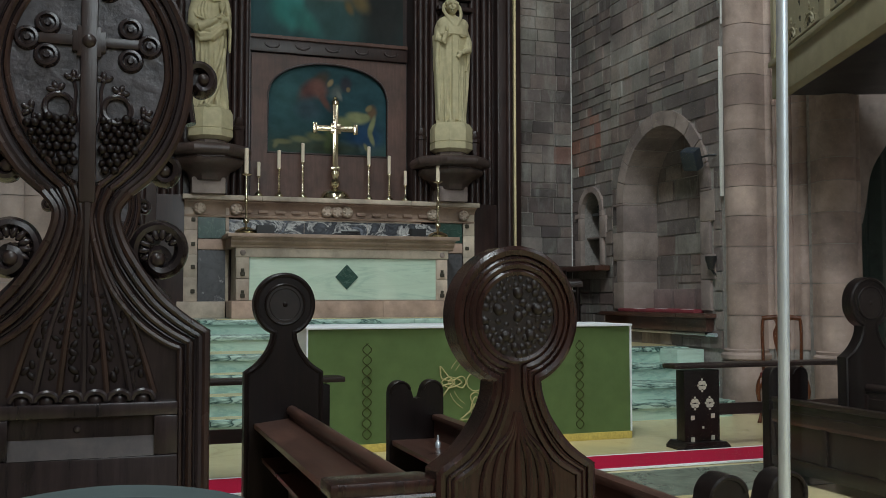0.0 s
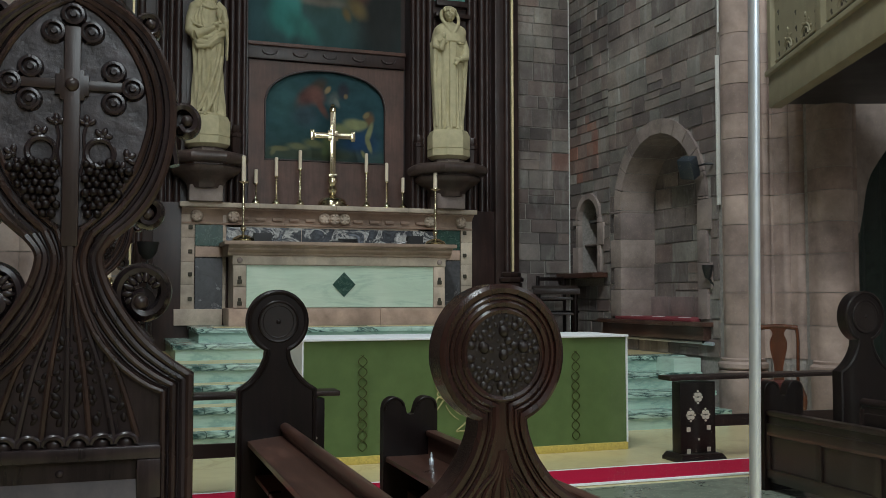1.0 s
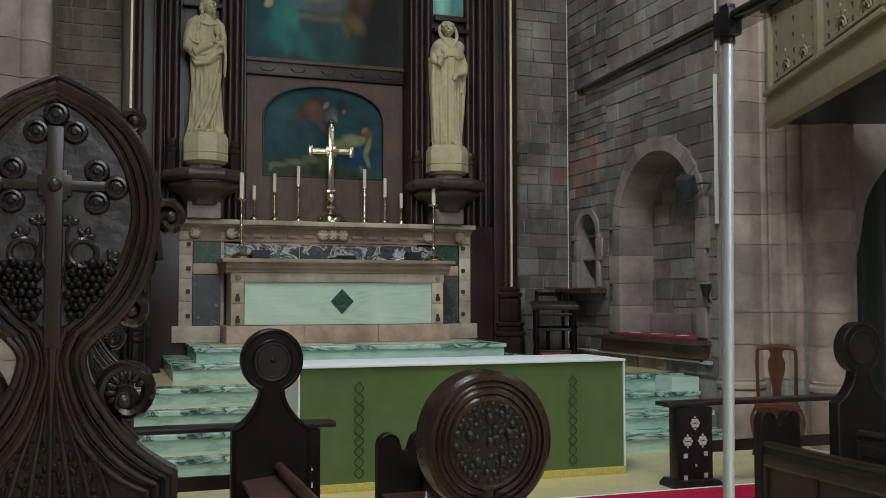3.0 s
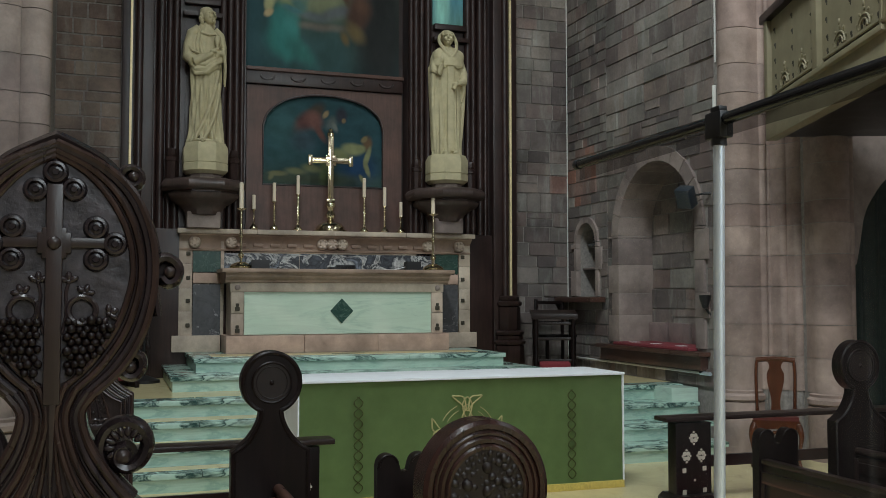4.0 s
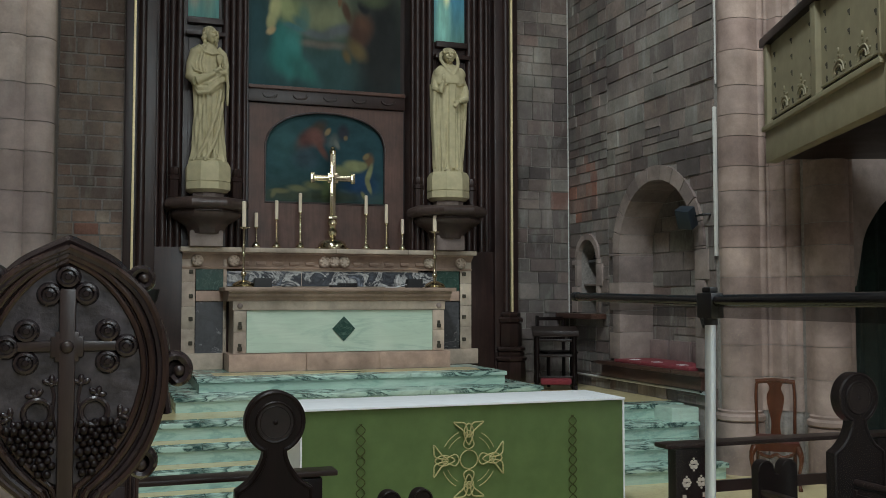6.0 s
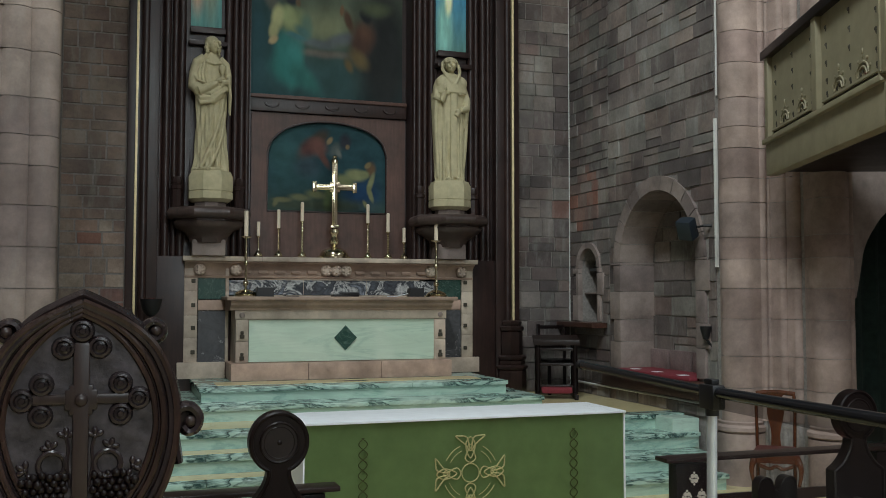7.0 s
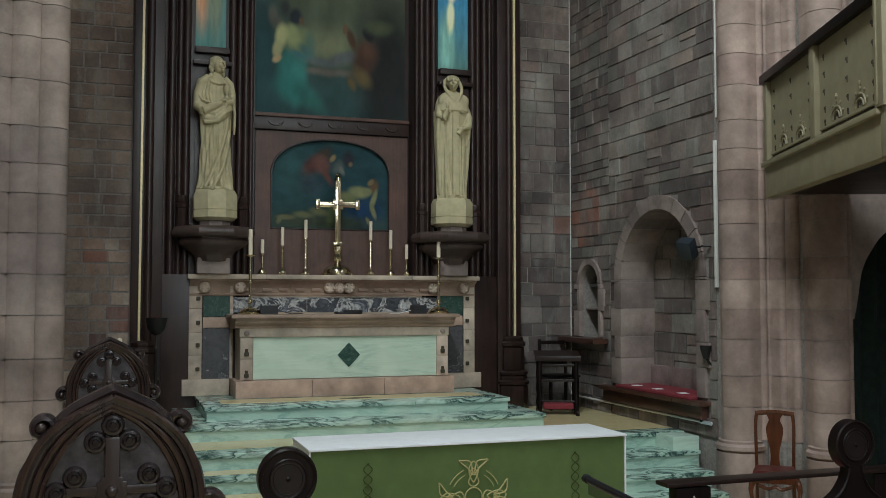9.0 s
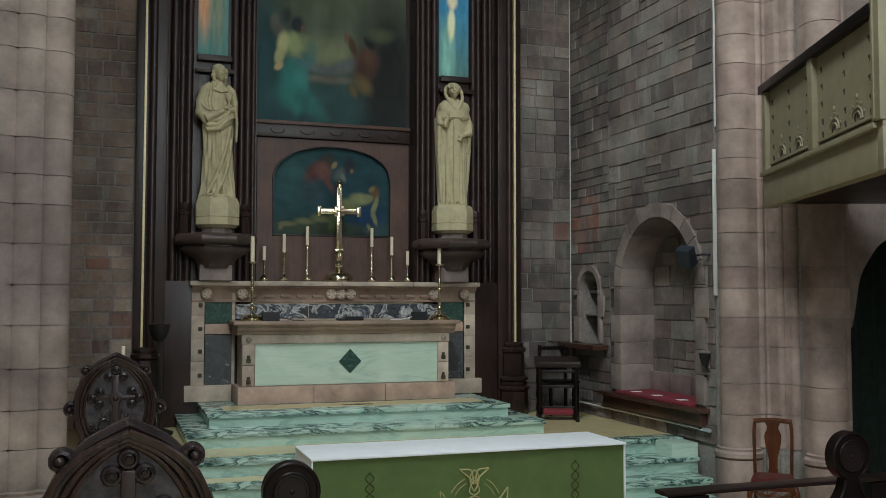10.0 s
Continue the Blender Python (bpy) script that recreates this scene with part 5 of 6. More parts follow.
def poppyhead_end(at, label, grow=0.97, M_OAK=M_OAK, rose=False):
    """A bench end with a round head, moulded rings and a carved rose."""
    t = thing("stall_end", at, label, "bench end", "round-headed stall ends")
    t.scale = (grow, 1, 0.995 if rose else 1.005)
    half = [(0.215, 0.0), (0.215, 0.8), *spline([(0.215, 0.8), (0.15, 0.845), (0.1, 0.905), (0.073, 0.96), (0.066, 1.0)], 4)[1:], *[p for p in arc(0, 1.155, 0.168, -66, 90, 22)]]
    part("board", prism(B(), mirror(half), -0.04, 0.04), M_OAK, t)
    def inset(d):
        """The outline drawn in by d, from the foot up to the crown."""
        a = -math.degrees(math.acos((0.066 - d) / (0.168 - d)))
        flank = spline([(0.215 - d, 0.8 - 0.5 * d), (0.15 - d, 0.845 - 0.6 * d), (0.1 - d, 0.905 - 0.4 * d), (0.073 - d, 0.96), (0.066 - d, 1.0)], 5)
        return [(0.215 - d, 0.1), *flank[:-1], *arc(0, 1.155, 0.168 - d, a, 90, 20)]

    for d, tr, yy in ((0.013, 0.014, -0.035), (0.032, 0.006, -0.041), (0.047, 0.011, -0.038)) if rose else ((0.014, 0.014, -0.034),):
        part("outline_moulding", tube_uv(B(), mirror(inset(d)), yy, tr), M_OAK, t)
    part("ring_moulding", tube_uv(B(), arc(0, 1.155, 0.104, 0, 352, 40), -0.041, 0.009, True), M_OAK, t)
    part("rose_ground", lathe(B(), [(0, 0.0), (0.1, 0.0), (0.1, 0.006), (0, 0.006)], 32), M_CARVE, t).matrix_basis = pose(0, -0.04, 1.155, 90)
    if not rose:
        for rad in (0.084,):
            part("rose_ring", tube_uv(B(), arc(0, 1.155, rad, 0, 350, 32), -0.043, 0.0045, True), M_OAK, t)
        part("rose_button", ball(B(), (0, -0.046, 1.155), 0.014, 1, 0.6, 1, 10), M_OAK, t)
    else:
        r = random.Random(5)
        for ring_r, cnt, sz, lift in ((0.0, 1, 0.013, 0.005), (0.019, 6, 0.0105, 0.003), (0.036, 11, 0.0105, 0.003), (0.056, 5, 0.016, 0.006), (0.055, 19, 0.0105, 0.003), (0.073, 25, 0.0105, 0.004), (0.089, 31, 0.0105, 0.004)):
            for k in range(cnt):
                a = math.tau * (k + 0.25 + (0 if cnt == 5 else r.uniform(-0.3, 0.3))) / cnt
                q = sz * (1 if cnt == 5 else r.uniform(0.65, 1.3))
                piece("petal", me_petal, t, (ring_r * math.cos(a), -0.038 - lift * r.uniform(0.5, 1.2), 1.155 + ring_r * math.sin(a)), (q * 1.08, q * 0.8, q * 0.92), ry=math.degrees(-a) + r.uniform(-60, 60))
    for k in range(-3, 4) if rose else ():
        pts = spline([(0.002 * k, 0.93), (0.008 * k, 0.88), (0.026 * k, 0.82), (0.032 * k, 0.74), (0.026 * k, 0.66)], 5)
        part("fan_rib", tube_uv(B(), pts, -0.04, [0.005 + 0.006 * q / 20 for q in range(len(pts))]), M_OAK, t)
    part("foot_board", box(B(), -0.24, 0.24, -0.06, 0.06, 0, 0.12, 0.012), M_OAK, t)
    return t


M_OAKT = wood("black_throne_oak", (0.008, 0.0057, 0.0061), (0.036, 0.0245, 0.0252), 0.25)
M_OAKF = wood("worn_oak_relief", (0.014, 0.009, 0.0084), (0.046, 0.03, 0.0265), 0.34)


M_OAKW = wood("rubbed_brown_oak", (0.008, 0.0048, 0.0042), (0.05, 0.027, 0.021), 0.27, relief=0.2)
M_OAK.node_tree.nodes["Principled BSDF"].inputs["Specular IOR Level"].default_value = 0.22
for aged in (M_OAKT, M_OAKF, M_OAKW, M_SLATE, M_CARVE):
    aged.node_tree.nodes["Principled BSDF"].inputs["Specular IOR Level"].default_value = 0.42


def throne_end(at, label):
    """A tall bench end: a pointed oval head with scrolls, a cross and grapes over a fluted fan."""
    t = thing("throne_end", at, label, "bench end", "tall carved stall ends")
    half = [(0.25, 0.0), (0.25, 1.124), *spline([(0.25, 1.124), (0.216, 1.145), (0.177, 1.175), (0.146, 1.207), (0.12, 1.238), (0.098, 1.28), (0.074, 1.325), (0.067, 1.375), (0.09, 1.408), (0.139, 1.45), (0.18, 1.52), (0.203, 1.6), (0.206, 1.69), (0.192, 1.765), (0.158, 1.835), (0.095, 1.893), (0.0, 1.94)], 5)[1:]]
    part("board", prism(B(), mirror(half), -0.036, 0.04), M_OAKT, t)

    # mouldings that run round the head, mitre at the neck, sweep to the shoulder and fall to the foot
    inner_up = [(0.071, 1.466), (0.122, 1.541), (0.149, 1.62), (0.154, 1.675), (0.141, 1.745), (0.104, 1.815), (0.054, 1.868), (0.0, 1.898)]
    outer_up = [(0.137, 1.455), (0.175, 1.52), (0.197, 1.6), (0.201, 1.685), (0.187, 1.76), (0.153, 1.83), (0.09, 1.884), (0.0, 1.927)]
    inner_dn = [(0.009, 1.36), (0.02, 1.29), (0.05, 1.21), (0.1, 1.145), (0.15, 1.105), (0.188, 1.087)]
    outer_dn = [(0.061, 1.37), (0.069, 1.322), (0.094, 1.272), (0.142, 1.203), (0.19, 1.158), (0.243, 1.12)]
    blend = lambda p, q, w: [(a + (c - a) * w, b + (d - b) * w) for (a, b), (c, d) in zip(p, q)]
    for w, r, mm in ((0.0, 0.0065, M_OAKW), (0.2, 0.004, M_OAKT), (0.36, 0.0075, M_OAKW), (0.55, 0.004, M_OAKT), (0.72, 0.0075, M_OAKT), (0.95, 0.009, M_OAKW)):
        k = (0.024 + 0.062 * w, 1.42 - 0.014 * w)
        for e in (-1, 1):
            up = spline([k] + blend(inner_up, outer_up, w), 6)
            dn = spline([k] + blend(inner_dn, outer_dn, w), 6)
            dn.append((dn[-1][0], 0.16))
            yy = -0.037 - 0.006 * (r > 0.005)
            part("head_moulding", tube_uv(B(), [(e * u, v) for u, v in up], yy, r), mm, t)
            part("neck_moulding", tube_uv(B(), [(e * u, v) for u, v in dn], yy, r), mm, t)
    crest = spline([(0.128, 1.853), (0.09, 1.89), (0.045, 1.916), (0.0, 1.938)], 6)
    part("crest_moulding", tube_uv(B(), mirror(crest), 0.008, 0.018, flat=2.9), M_OAKT, t)

    field = spline([(0.0, 1.425), (0.025, 1.432), *inner_up], 5)
    part("panel_field", prism(B(), mirror(field), -0.041, -0.03), M_SLATE, t, "greyed worn oak panel")
    part("cross_shaft", box(B(), -0.0165, 0.0165, -0.055, -0.036, 1.385, 1.838, 0.006), M_OAKF, t, "rubbed grey-brown cross")
    part("cross_stem", tube_uv(B(), [(0, 1.39), (0, 1.32), (0, 1.22)], -0.041, [0.013, 0.009, 0.004]), M_OAKF, t)
    part("cross_bar", box(B(), -0.1, 0.1, -0.051, -0.038, 1.706, 1.728, 0.005), M_OAKF, t)
    bm = B()
    box(bm, -0.033, 0.033, -0.053, -0.038, 1.694, 1.738, 0.004)
    box(bm, -0.024, 0.024, -0.0535, -0.038, 1.684, 1.748, 0.004)
    ball(bm, (0, -0.056, 1.716), 0.014, 1, 0.8, 1, 12)
    part("cross_boss", bm, M_OAKF, t)
    for cu, cv in ((0.0, 1.863), (-0.037, 1.826), (0.036, 1.828), (0.08, 1.749), (0.118, 1.716), (0.081, 1.683), (-0.08, 1.749), (-0.118, 1.716), (-0.081, 1.683)):
        ro = lathe(B(), [(0, 0.014), (0.006, 0.014), (0.0075, 0.006), (0.013, 0.005), (0.0165, 0.014), (0.022, 0.013), (0.0265, 0.0)], 22)
        part("disc_boss", ro, M_OAKT, t).matrix_basis = pose(cu, -0.04, cv, 90)
    r = random.Random(2)
    for s in (-1, 1):
        for row in range(8):
            n = (5, 6, 6, 5, 5, 4, 3, 2)[row]
            v = 1.555 - 0.0145 * row
            for k in range(n):
                u = 0.028 + 0.0155 * (k + 0.5 * (row % 2)) + r.uniform(-0.002, 0.002)
                q = r.uniform(0.0075, 0.0105)
                piece("grape", me_knob, t, (s * u, -0.043 - r.uniform(0, 0.01), v + r.uniform(-0.003, 0.003)), (q, q, q))
        part("vine_ring", tube_uv(B(), arc(s * 0.056, 1.578, 0.027, 0, 345, 20), -0.045, 0.0065, True), M_OAKT, t)
        part("vine_stem", tube_uv(B(), [(s * u, v) for u, v in spline([(0.018, 1.53), (0.026, 1.575), (0.024, 1.61), (0.028, 1.632)], 5)], -0.042, 0.004), M_OAKT, t)
        for cu, cv, turn in ((0.029, 1.637, 0), (0.06, 1.612, 20), (0.108, 1.57, 60), (0.095, 1.545, 90)):
            bm = B()
            for q in (-1, 0, 1):
                a = radians(90 - turn * s + 62 * q)
                ball(bm, (s * cu + 0.011 * math.cos(a), -0.043, cv + 0.011 * math.sin(a)), 0.0085, 1.25, 0.7, 0.8, 8, Euler((0, -a, 0)))
            ball(bm, (s * cu, -0.044, cv), 0.006, 1, 0.8, 1, 7)
            part("vine_leaf", bm, M_OAKT, t)
        # curling volutes along the edge
        for pts, r0, r1, deep, eye in (
                ([(0.165, 1.185), (0.125, 1.228), (0.099, 1.265), (0.096, 1.3), (0.112, 1.33), (0.145, 1.342), (0.178, 1.326), (0.19, 1.292), (0.176, 1.258), (0.147, 1.246), (0.126, 1.262), (0.13, 1.284), (0.148, 1.29)], 0.011, 0.016, 2.3, (0.14, 1.272, 0.017)),
                ([(0.08, 1.418), (0.105, 1.452), (0.122, 1.478), (0.148, 1.488), (0.172, 1.478), (0.176, 1.456), (0.162, 1.438), (0.143, 1.44), (0.136, 1.455)], 0.011, 0.0125, 2.8, (0.152, 1.458, 0.013)),
                ([(0.207, 1.565), (0.2, 1.61), (0.194, 1.65), (0.206, 1.684), (0.23, 1.688), (0.248, 1.668), (0.244, 1.643), (0.226, 1.635), (0.214, 1.648)], 0.011, 0.0135, 2.7, (0.23, 1.659, 0.013)),
                ([(0.203, 1.7), (0.188, 1.76), (0.152, 1.813), (0.13, 1.85), (0.134, 1.874), (0.152, 1.88), (0.167, 1.868), (0.166, 1.85), (0.153, 1.843), (0.145, 1.853)], 0.01, 0.0115, 2.9, (0.153, 1.861, 0.012))):
            path = spline(pts, 5)
            wide = [r0 + (r1 - r0) * min(1, 2 * q / len(path)) for q in range(len(path))]
            vol = part("volute", tube(B(), [(s * u, 0, v) for u, v in path], wide, 9, False, deep), M_OAKT, t)
            part("volute_eye", ball(B(), (s * eye[0], -0.026, eye[1]), eye[2], 1, 1, 1, 12), M_OAKF, vol)
            part("volute_core", lathe(B(), [(0, -0.02), (eye[2] * 1.9, -0.02), (eye[2] * 1.9, 0.006), (0, 0.006)], 18), M_OAKT, vol).matrix_basis = pose(s * eye[0], 0, eye[1], 90)
        # small leaves on the lowest volute
        for k in range(9):
            a = radians(30 + 26 * k)
            part("curled_leaf", ball(B(), (s * (0.146 + 0.032 * math.cos(a)), -0.026, 1.293 + 0.032 * math.sin(a)), 0.0105, 1.3, 0.7, 0.7, 8, Euler((0, -a * s, 0))), M_OAKT, t)
    for k in range(-3, 4):
        p = spline([(0.003 * k, 1.4), (0.0065 * k, 1.33), (0.015 * k, 1.24), (0.032 * k, 1.13), (0.046 * k, 0.995)], 6)
        part("fan_rib", tube_uv(B(), p, -0.038, [0.003 + 0.0045 * q / len(p) for q in range(len(p))]), M_OAKW if k % 2 else M_OAKT, t)
        if k < 3:
            part("scallop", tube_uv(B(), [(0.046 * (k + 0.5) + 0.021 * math.cos(a), 0.984 + 0.018 * math.sin(a)) for a in [math.pi * q / 8 for q in range(9)]], -0.044, 0.0065), M_OAKT, t)
            part("scallop_hollow", ball(B(), (0.046 * (k + 0.5), -0.036, 0.984), 0.014, 1, 0.5, 0.9, 8), M_OAKF, t)
    for k in range(-3, 3):
        for q in range(11):
            v = 1.03 + 0.0165 * q + r.uniform(-0.006, 0.006)
            spread = 0.046 - (v - 0.995) * 0.115
            u = (k + 0.5) * spread + r.uniform(-0.25, 0.25) * spread
            z = r.uniform(0.0045, 0.0085) * (0.6 + spread / 0.08)
            piece("carved_leaf", me_knob, t, (u, -0.036, v), (z * 0.9, z * 0.55, z * 1.4), ry=r.uniform(-60, 60))
    part("rail", box(B(), -0.184, 0.184, -0.06, -0.034, 0.952, 0.98, 0.005), M_OAKT, t)
    part("sloped_sill", prism(B(), [(-0.064, 0.872), (-0.062, 0.876), (-0.041, 0.91), (-0.036, 0.91), (-0.036, 0.872)], -0.137, 0.137, (), "x"), M_OAKF, t)
    part("lower_rail", box(B(), -0.184, 0.184, -0.066, -0.034, 0.15, 0.872, 0.005), M_OAKT, t)
    for s in (-1, 1):
        part("panel_stile", box(B(), *sorted((s * 0.137, s * 0.184)), -0.062, -0.034, 0.872, 0.952, 0.004), M_OAKT, t)
    part("sunk_panel", box(B(), -0.137, 0.137, -0.041, -0.036, 0.9, 0.952), M_OAKT, t)
    part("panel_boss", ball(B(), (-0.01, -0.043, 0.928), 0.008, 1, 0.8, 1, 8), M_OAKT, t)
    part("foot_board", box(B(), -0.265, 0.265, -0.07, 0.07, 0, 0.14, 0.012), M_OAKT, t)
    return t


throne_end((-2.776, 0.585, 0.005), "tall black oak stall end with a carved cross and grapes")
throne_end((-2.8, 3.6, 0.0), "tall black oak stall end further along the row")
poppyhead_end((-1.817, 0.6, 0.003), "red-brown oak stall end with a round carved head", 0.94, M_OAKR, True)
poppyhead_end((-1.855, 3.6, 0.0), "black oak stall end with a round carved head")
poppyhead_end((2.02, 3.6, 0.0), "dark oak stall end with a round carved head across the chancel")


def stall_desk(x, y0, y1, s, oak):
    """The book desk between two stall ends; s: the side on which its rail runs."""
    t = thing("stall_desk", (x, y0, 0), "long dark oak choir desk with a sloping ledge and rounded rail", "desk", "choir desks")
    L = y1 - y0
    part("ledge", prism(B(), [(-s * 0.16, 0.515), (s * 0.02, 0.535), (s * 0.02, 0.56), (-s * 0.16, 0.54)], 0, L), oak, t)
    part("rail", tube(B(), [(s * 0.035, 0, 0.6), (s * 0.035, L, 0.6)], 0.028, 12), oak, t)
    part("front_board", box(B(), *sorted((s * 0.02, s * 0.05)), 0, L, 0.05, 0.58, 0.005), oak, t)
    part("under_shelf", box(B(), *sorted((-s * 0.12, s * 0.02)), 0, L, 0.34, 0.36), oak, t)
    n = 6
    for k in range(n + 1):
        part("stile", box(B(), *sorted((s * 0.05, s * 0.066)), L * k / n - 0.03, L * k / n + 0.03, 0.05, 0.56, 0.004), oak, t)
    for z in (0.08, 0.5):
        part("panel_rail", box(B(), *sorted((s * 0.05, s * 0.062)), 0.03, L - 0.03, z - 0.035, z + 0.035, 0.004), oak, t)
    return t


stall_desk(-1.85, 0.62, 3.56, 1, M_OAKY)
stall_desk(2.02, -0.6, 3.56, -1, M_OAKX)


def lobed_end(at, parent):
    half = [(0.16, 0), (0.16, 0.66), *arc(0.095, 0.665, 0.063, 0, 165, 12), (0.02, 0.63), (0, 0.625)]
    e = part("bench_end", prism(B(), mirror([(p[0], p[1]) for p in half]), -0.035, 0.035), M_OAK, parent)
    e.location = at
    for s in (-1, 1):
        k = part("lobe_moulding", tube_uv(B(), arc(s * 0.095, 0.665, 0.056, -10 if s > 0 else 15, 165 if s > 0 else 190, 14), -0.036, 0.008), M_OAK, e)
    return e


def low_bench(at, y1, label, s):
    t = thing("choir_bench", at, label, "bench", "low choir benches")
    lobed_end((0, 0, 0), t)
    lobed_end((0, y1, 0), t)
    part("seat", box(B(), -0.15, 0.15, min(0, y1) + 0.04, max(0, y1) - 0.04, 0.37, 0.4, 0.01), M_OAKY, t, "worn reddish brown oak seat")
    part("backrest", box(B(), *sorted((s * 0.1, s * 0.135)), min(0, y1) + 0.04, max(0, y1) - 0.04, 0.06, 0.52, 0.01), M_OAKX if s < 0 else M_OAKY, t)
    lo, hi = min(0, y1) + 0.04, max(0, y1) - 0.04
    part("cap_rail", box(B(), *sorted((s * 0.085, s * 0.15)), lo, hi, 0.5, 0.535, 0.012), M_OAKX if s < 0 else M_OAKY, t)
    for z in (0.12, 0.42):
        part("panel_rail", box(B(), *sorted((s * 0.134, s * 0.15)), lo, hi, z - 0.03, z + 0.03, 0.005), M_OAKX, t)
    for k in range(9):
        yy = lo + (hi - lo) * k / 8
        part("stile", box(B(), *sorted((s * 0.134, s * 0.149)), yy - 0.03, yy + 0.03, 0.15, 0.39, 0.004), M_OAKX, t)
    if s < 0:
        for k in range(8):
            bm, yy = B(), lo + (hi - lo) * (k + 0.5) / 8
            for q in range(5):
                a = q * math.tau / 5
                ball(bm, (s * 0.137, yy + 0.03 * math.cos(a), 0.42 + 0.022 * math.sin(a)), 0.015, 0.7, 1, 1, 8)
            ball(bm, (s * 0.14, yy, 0.42), 0.012, 0.8, 1, 1, 8)
            part("carved_boss", bm, M_OAK, t)
    part("stretcher", box(B(), -0.02, 0.02, min(0, y1) + 0.04, max(0, y1) - 0.04, 0.12, 0.2), M_OAKY, t)
    return t


low_bench((-1.08, 0.68, 0.0), 3.05, "low dark oak choir bench with lobed ends", 1)
low_bench((1.6, 3.9, 0.0), -4.0, "low dark oak choir bench with lobed ends across the chancel", -1)

bell = thing("small_bottle", (-1.07, 3.35, 0.40), "tiny silver bottle standing on the oak bench seat", "bottle")
bell.scale = (0.6, 0.6, 0.55)
part("body", lathe(B(), [(0, 0), (0.022, 0), (0.024, 0.05), (0.01, 0.07), (0.012, 0.09), (0.006, 0.12), (0, 0.12)], 12), M_STEEL, bell)


def clergy_desk(at, w, s, label):
    """A kneeling desk: a long board on panelled ends with inlaid quatrefoils."""
    t = thing("clergy_desk", at, label, "desk", "clergy desks")
    part("top_board", box(B(), *sorted((0, s * w)), -0.085, 0.1, 0.634, 0.67, 0.01), M_OAKX, t)
    for k, u in enumerate((0.1, w - 0.5)):
        x0, x1 = sorted((s * u, s * (u + 0.325)))
        e = part("end_panel", box(B(), x0, x1, -0.06, 0.06, 0.05, 0.62, 0.008), M_OAK, t)
        part("foot", prism(B(), [(x0 - 0.05, 0), (x1 + 0.05, 0), (x1 + 0.05, 0.025), (x1 + 0.01, 0.06), (x0 - 0.01, 0.06), (x0 - 0.05, 0.025)], -0.13, 0.13), M_OAK, t)
        if k == 0:
            cx = (x0 + x1) / 2
            for du, dv in ((0.0, 0.5), (-0.068, 0.36), (0.068, 0.36)):
                bm = B()
                for q in range(4):
                    a = radians(45 + 90 * q)
                    lathe(bm, [(0, 0.006), (0.017, 0.006), (0.017, 0)], 14, 0.022 * math.cos(a), 0.026 * math.sin(a))
                    lathe(bm, [(0, 0.004), (0.009, 0.004), (0.009, 0)], 10, 0.036 * math.cos(a + 0.785), 0.046 * math.sin(a + 0.785))
                part("quatrefoil", bm, M_IVORY, e, "pale pierced quatrefoil").matrix_basis = pose(cx + du, -0.06, dv, 90)
            for du, dv in ((-0.09, 0.17), (0.095, 0.18), (-0.09, 0.0), (0.095, 0.01), (0.005, 0.1)):
                sz = 0.016 if du != 0.005 else 0.008
                part("square_inlay", box(B(), cx + du - sz, cx + du + sz, -0.066, -0.058, 0.06 + dv, 0.06 + dv + 2.2 * sz), M_IVORY, e, "small pale square inlay")
    part("stretcher", box(B(), *sorted((s * 0.3, s * (w - 0.3))), 0.02, 0.05, 0.25, 0.34), M_OAKX, t)
    return t


clergy_desk((1.45, 5.1, 0.0), 2.6, 1, "black oak kneeling desk with pale quatrefoil inlay")
clergy_desk((-1.24, 4.85, 0.0), 1.95, -1, "black oak kneeling desk behind the stall ends")


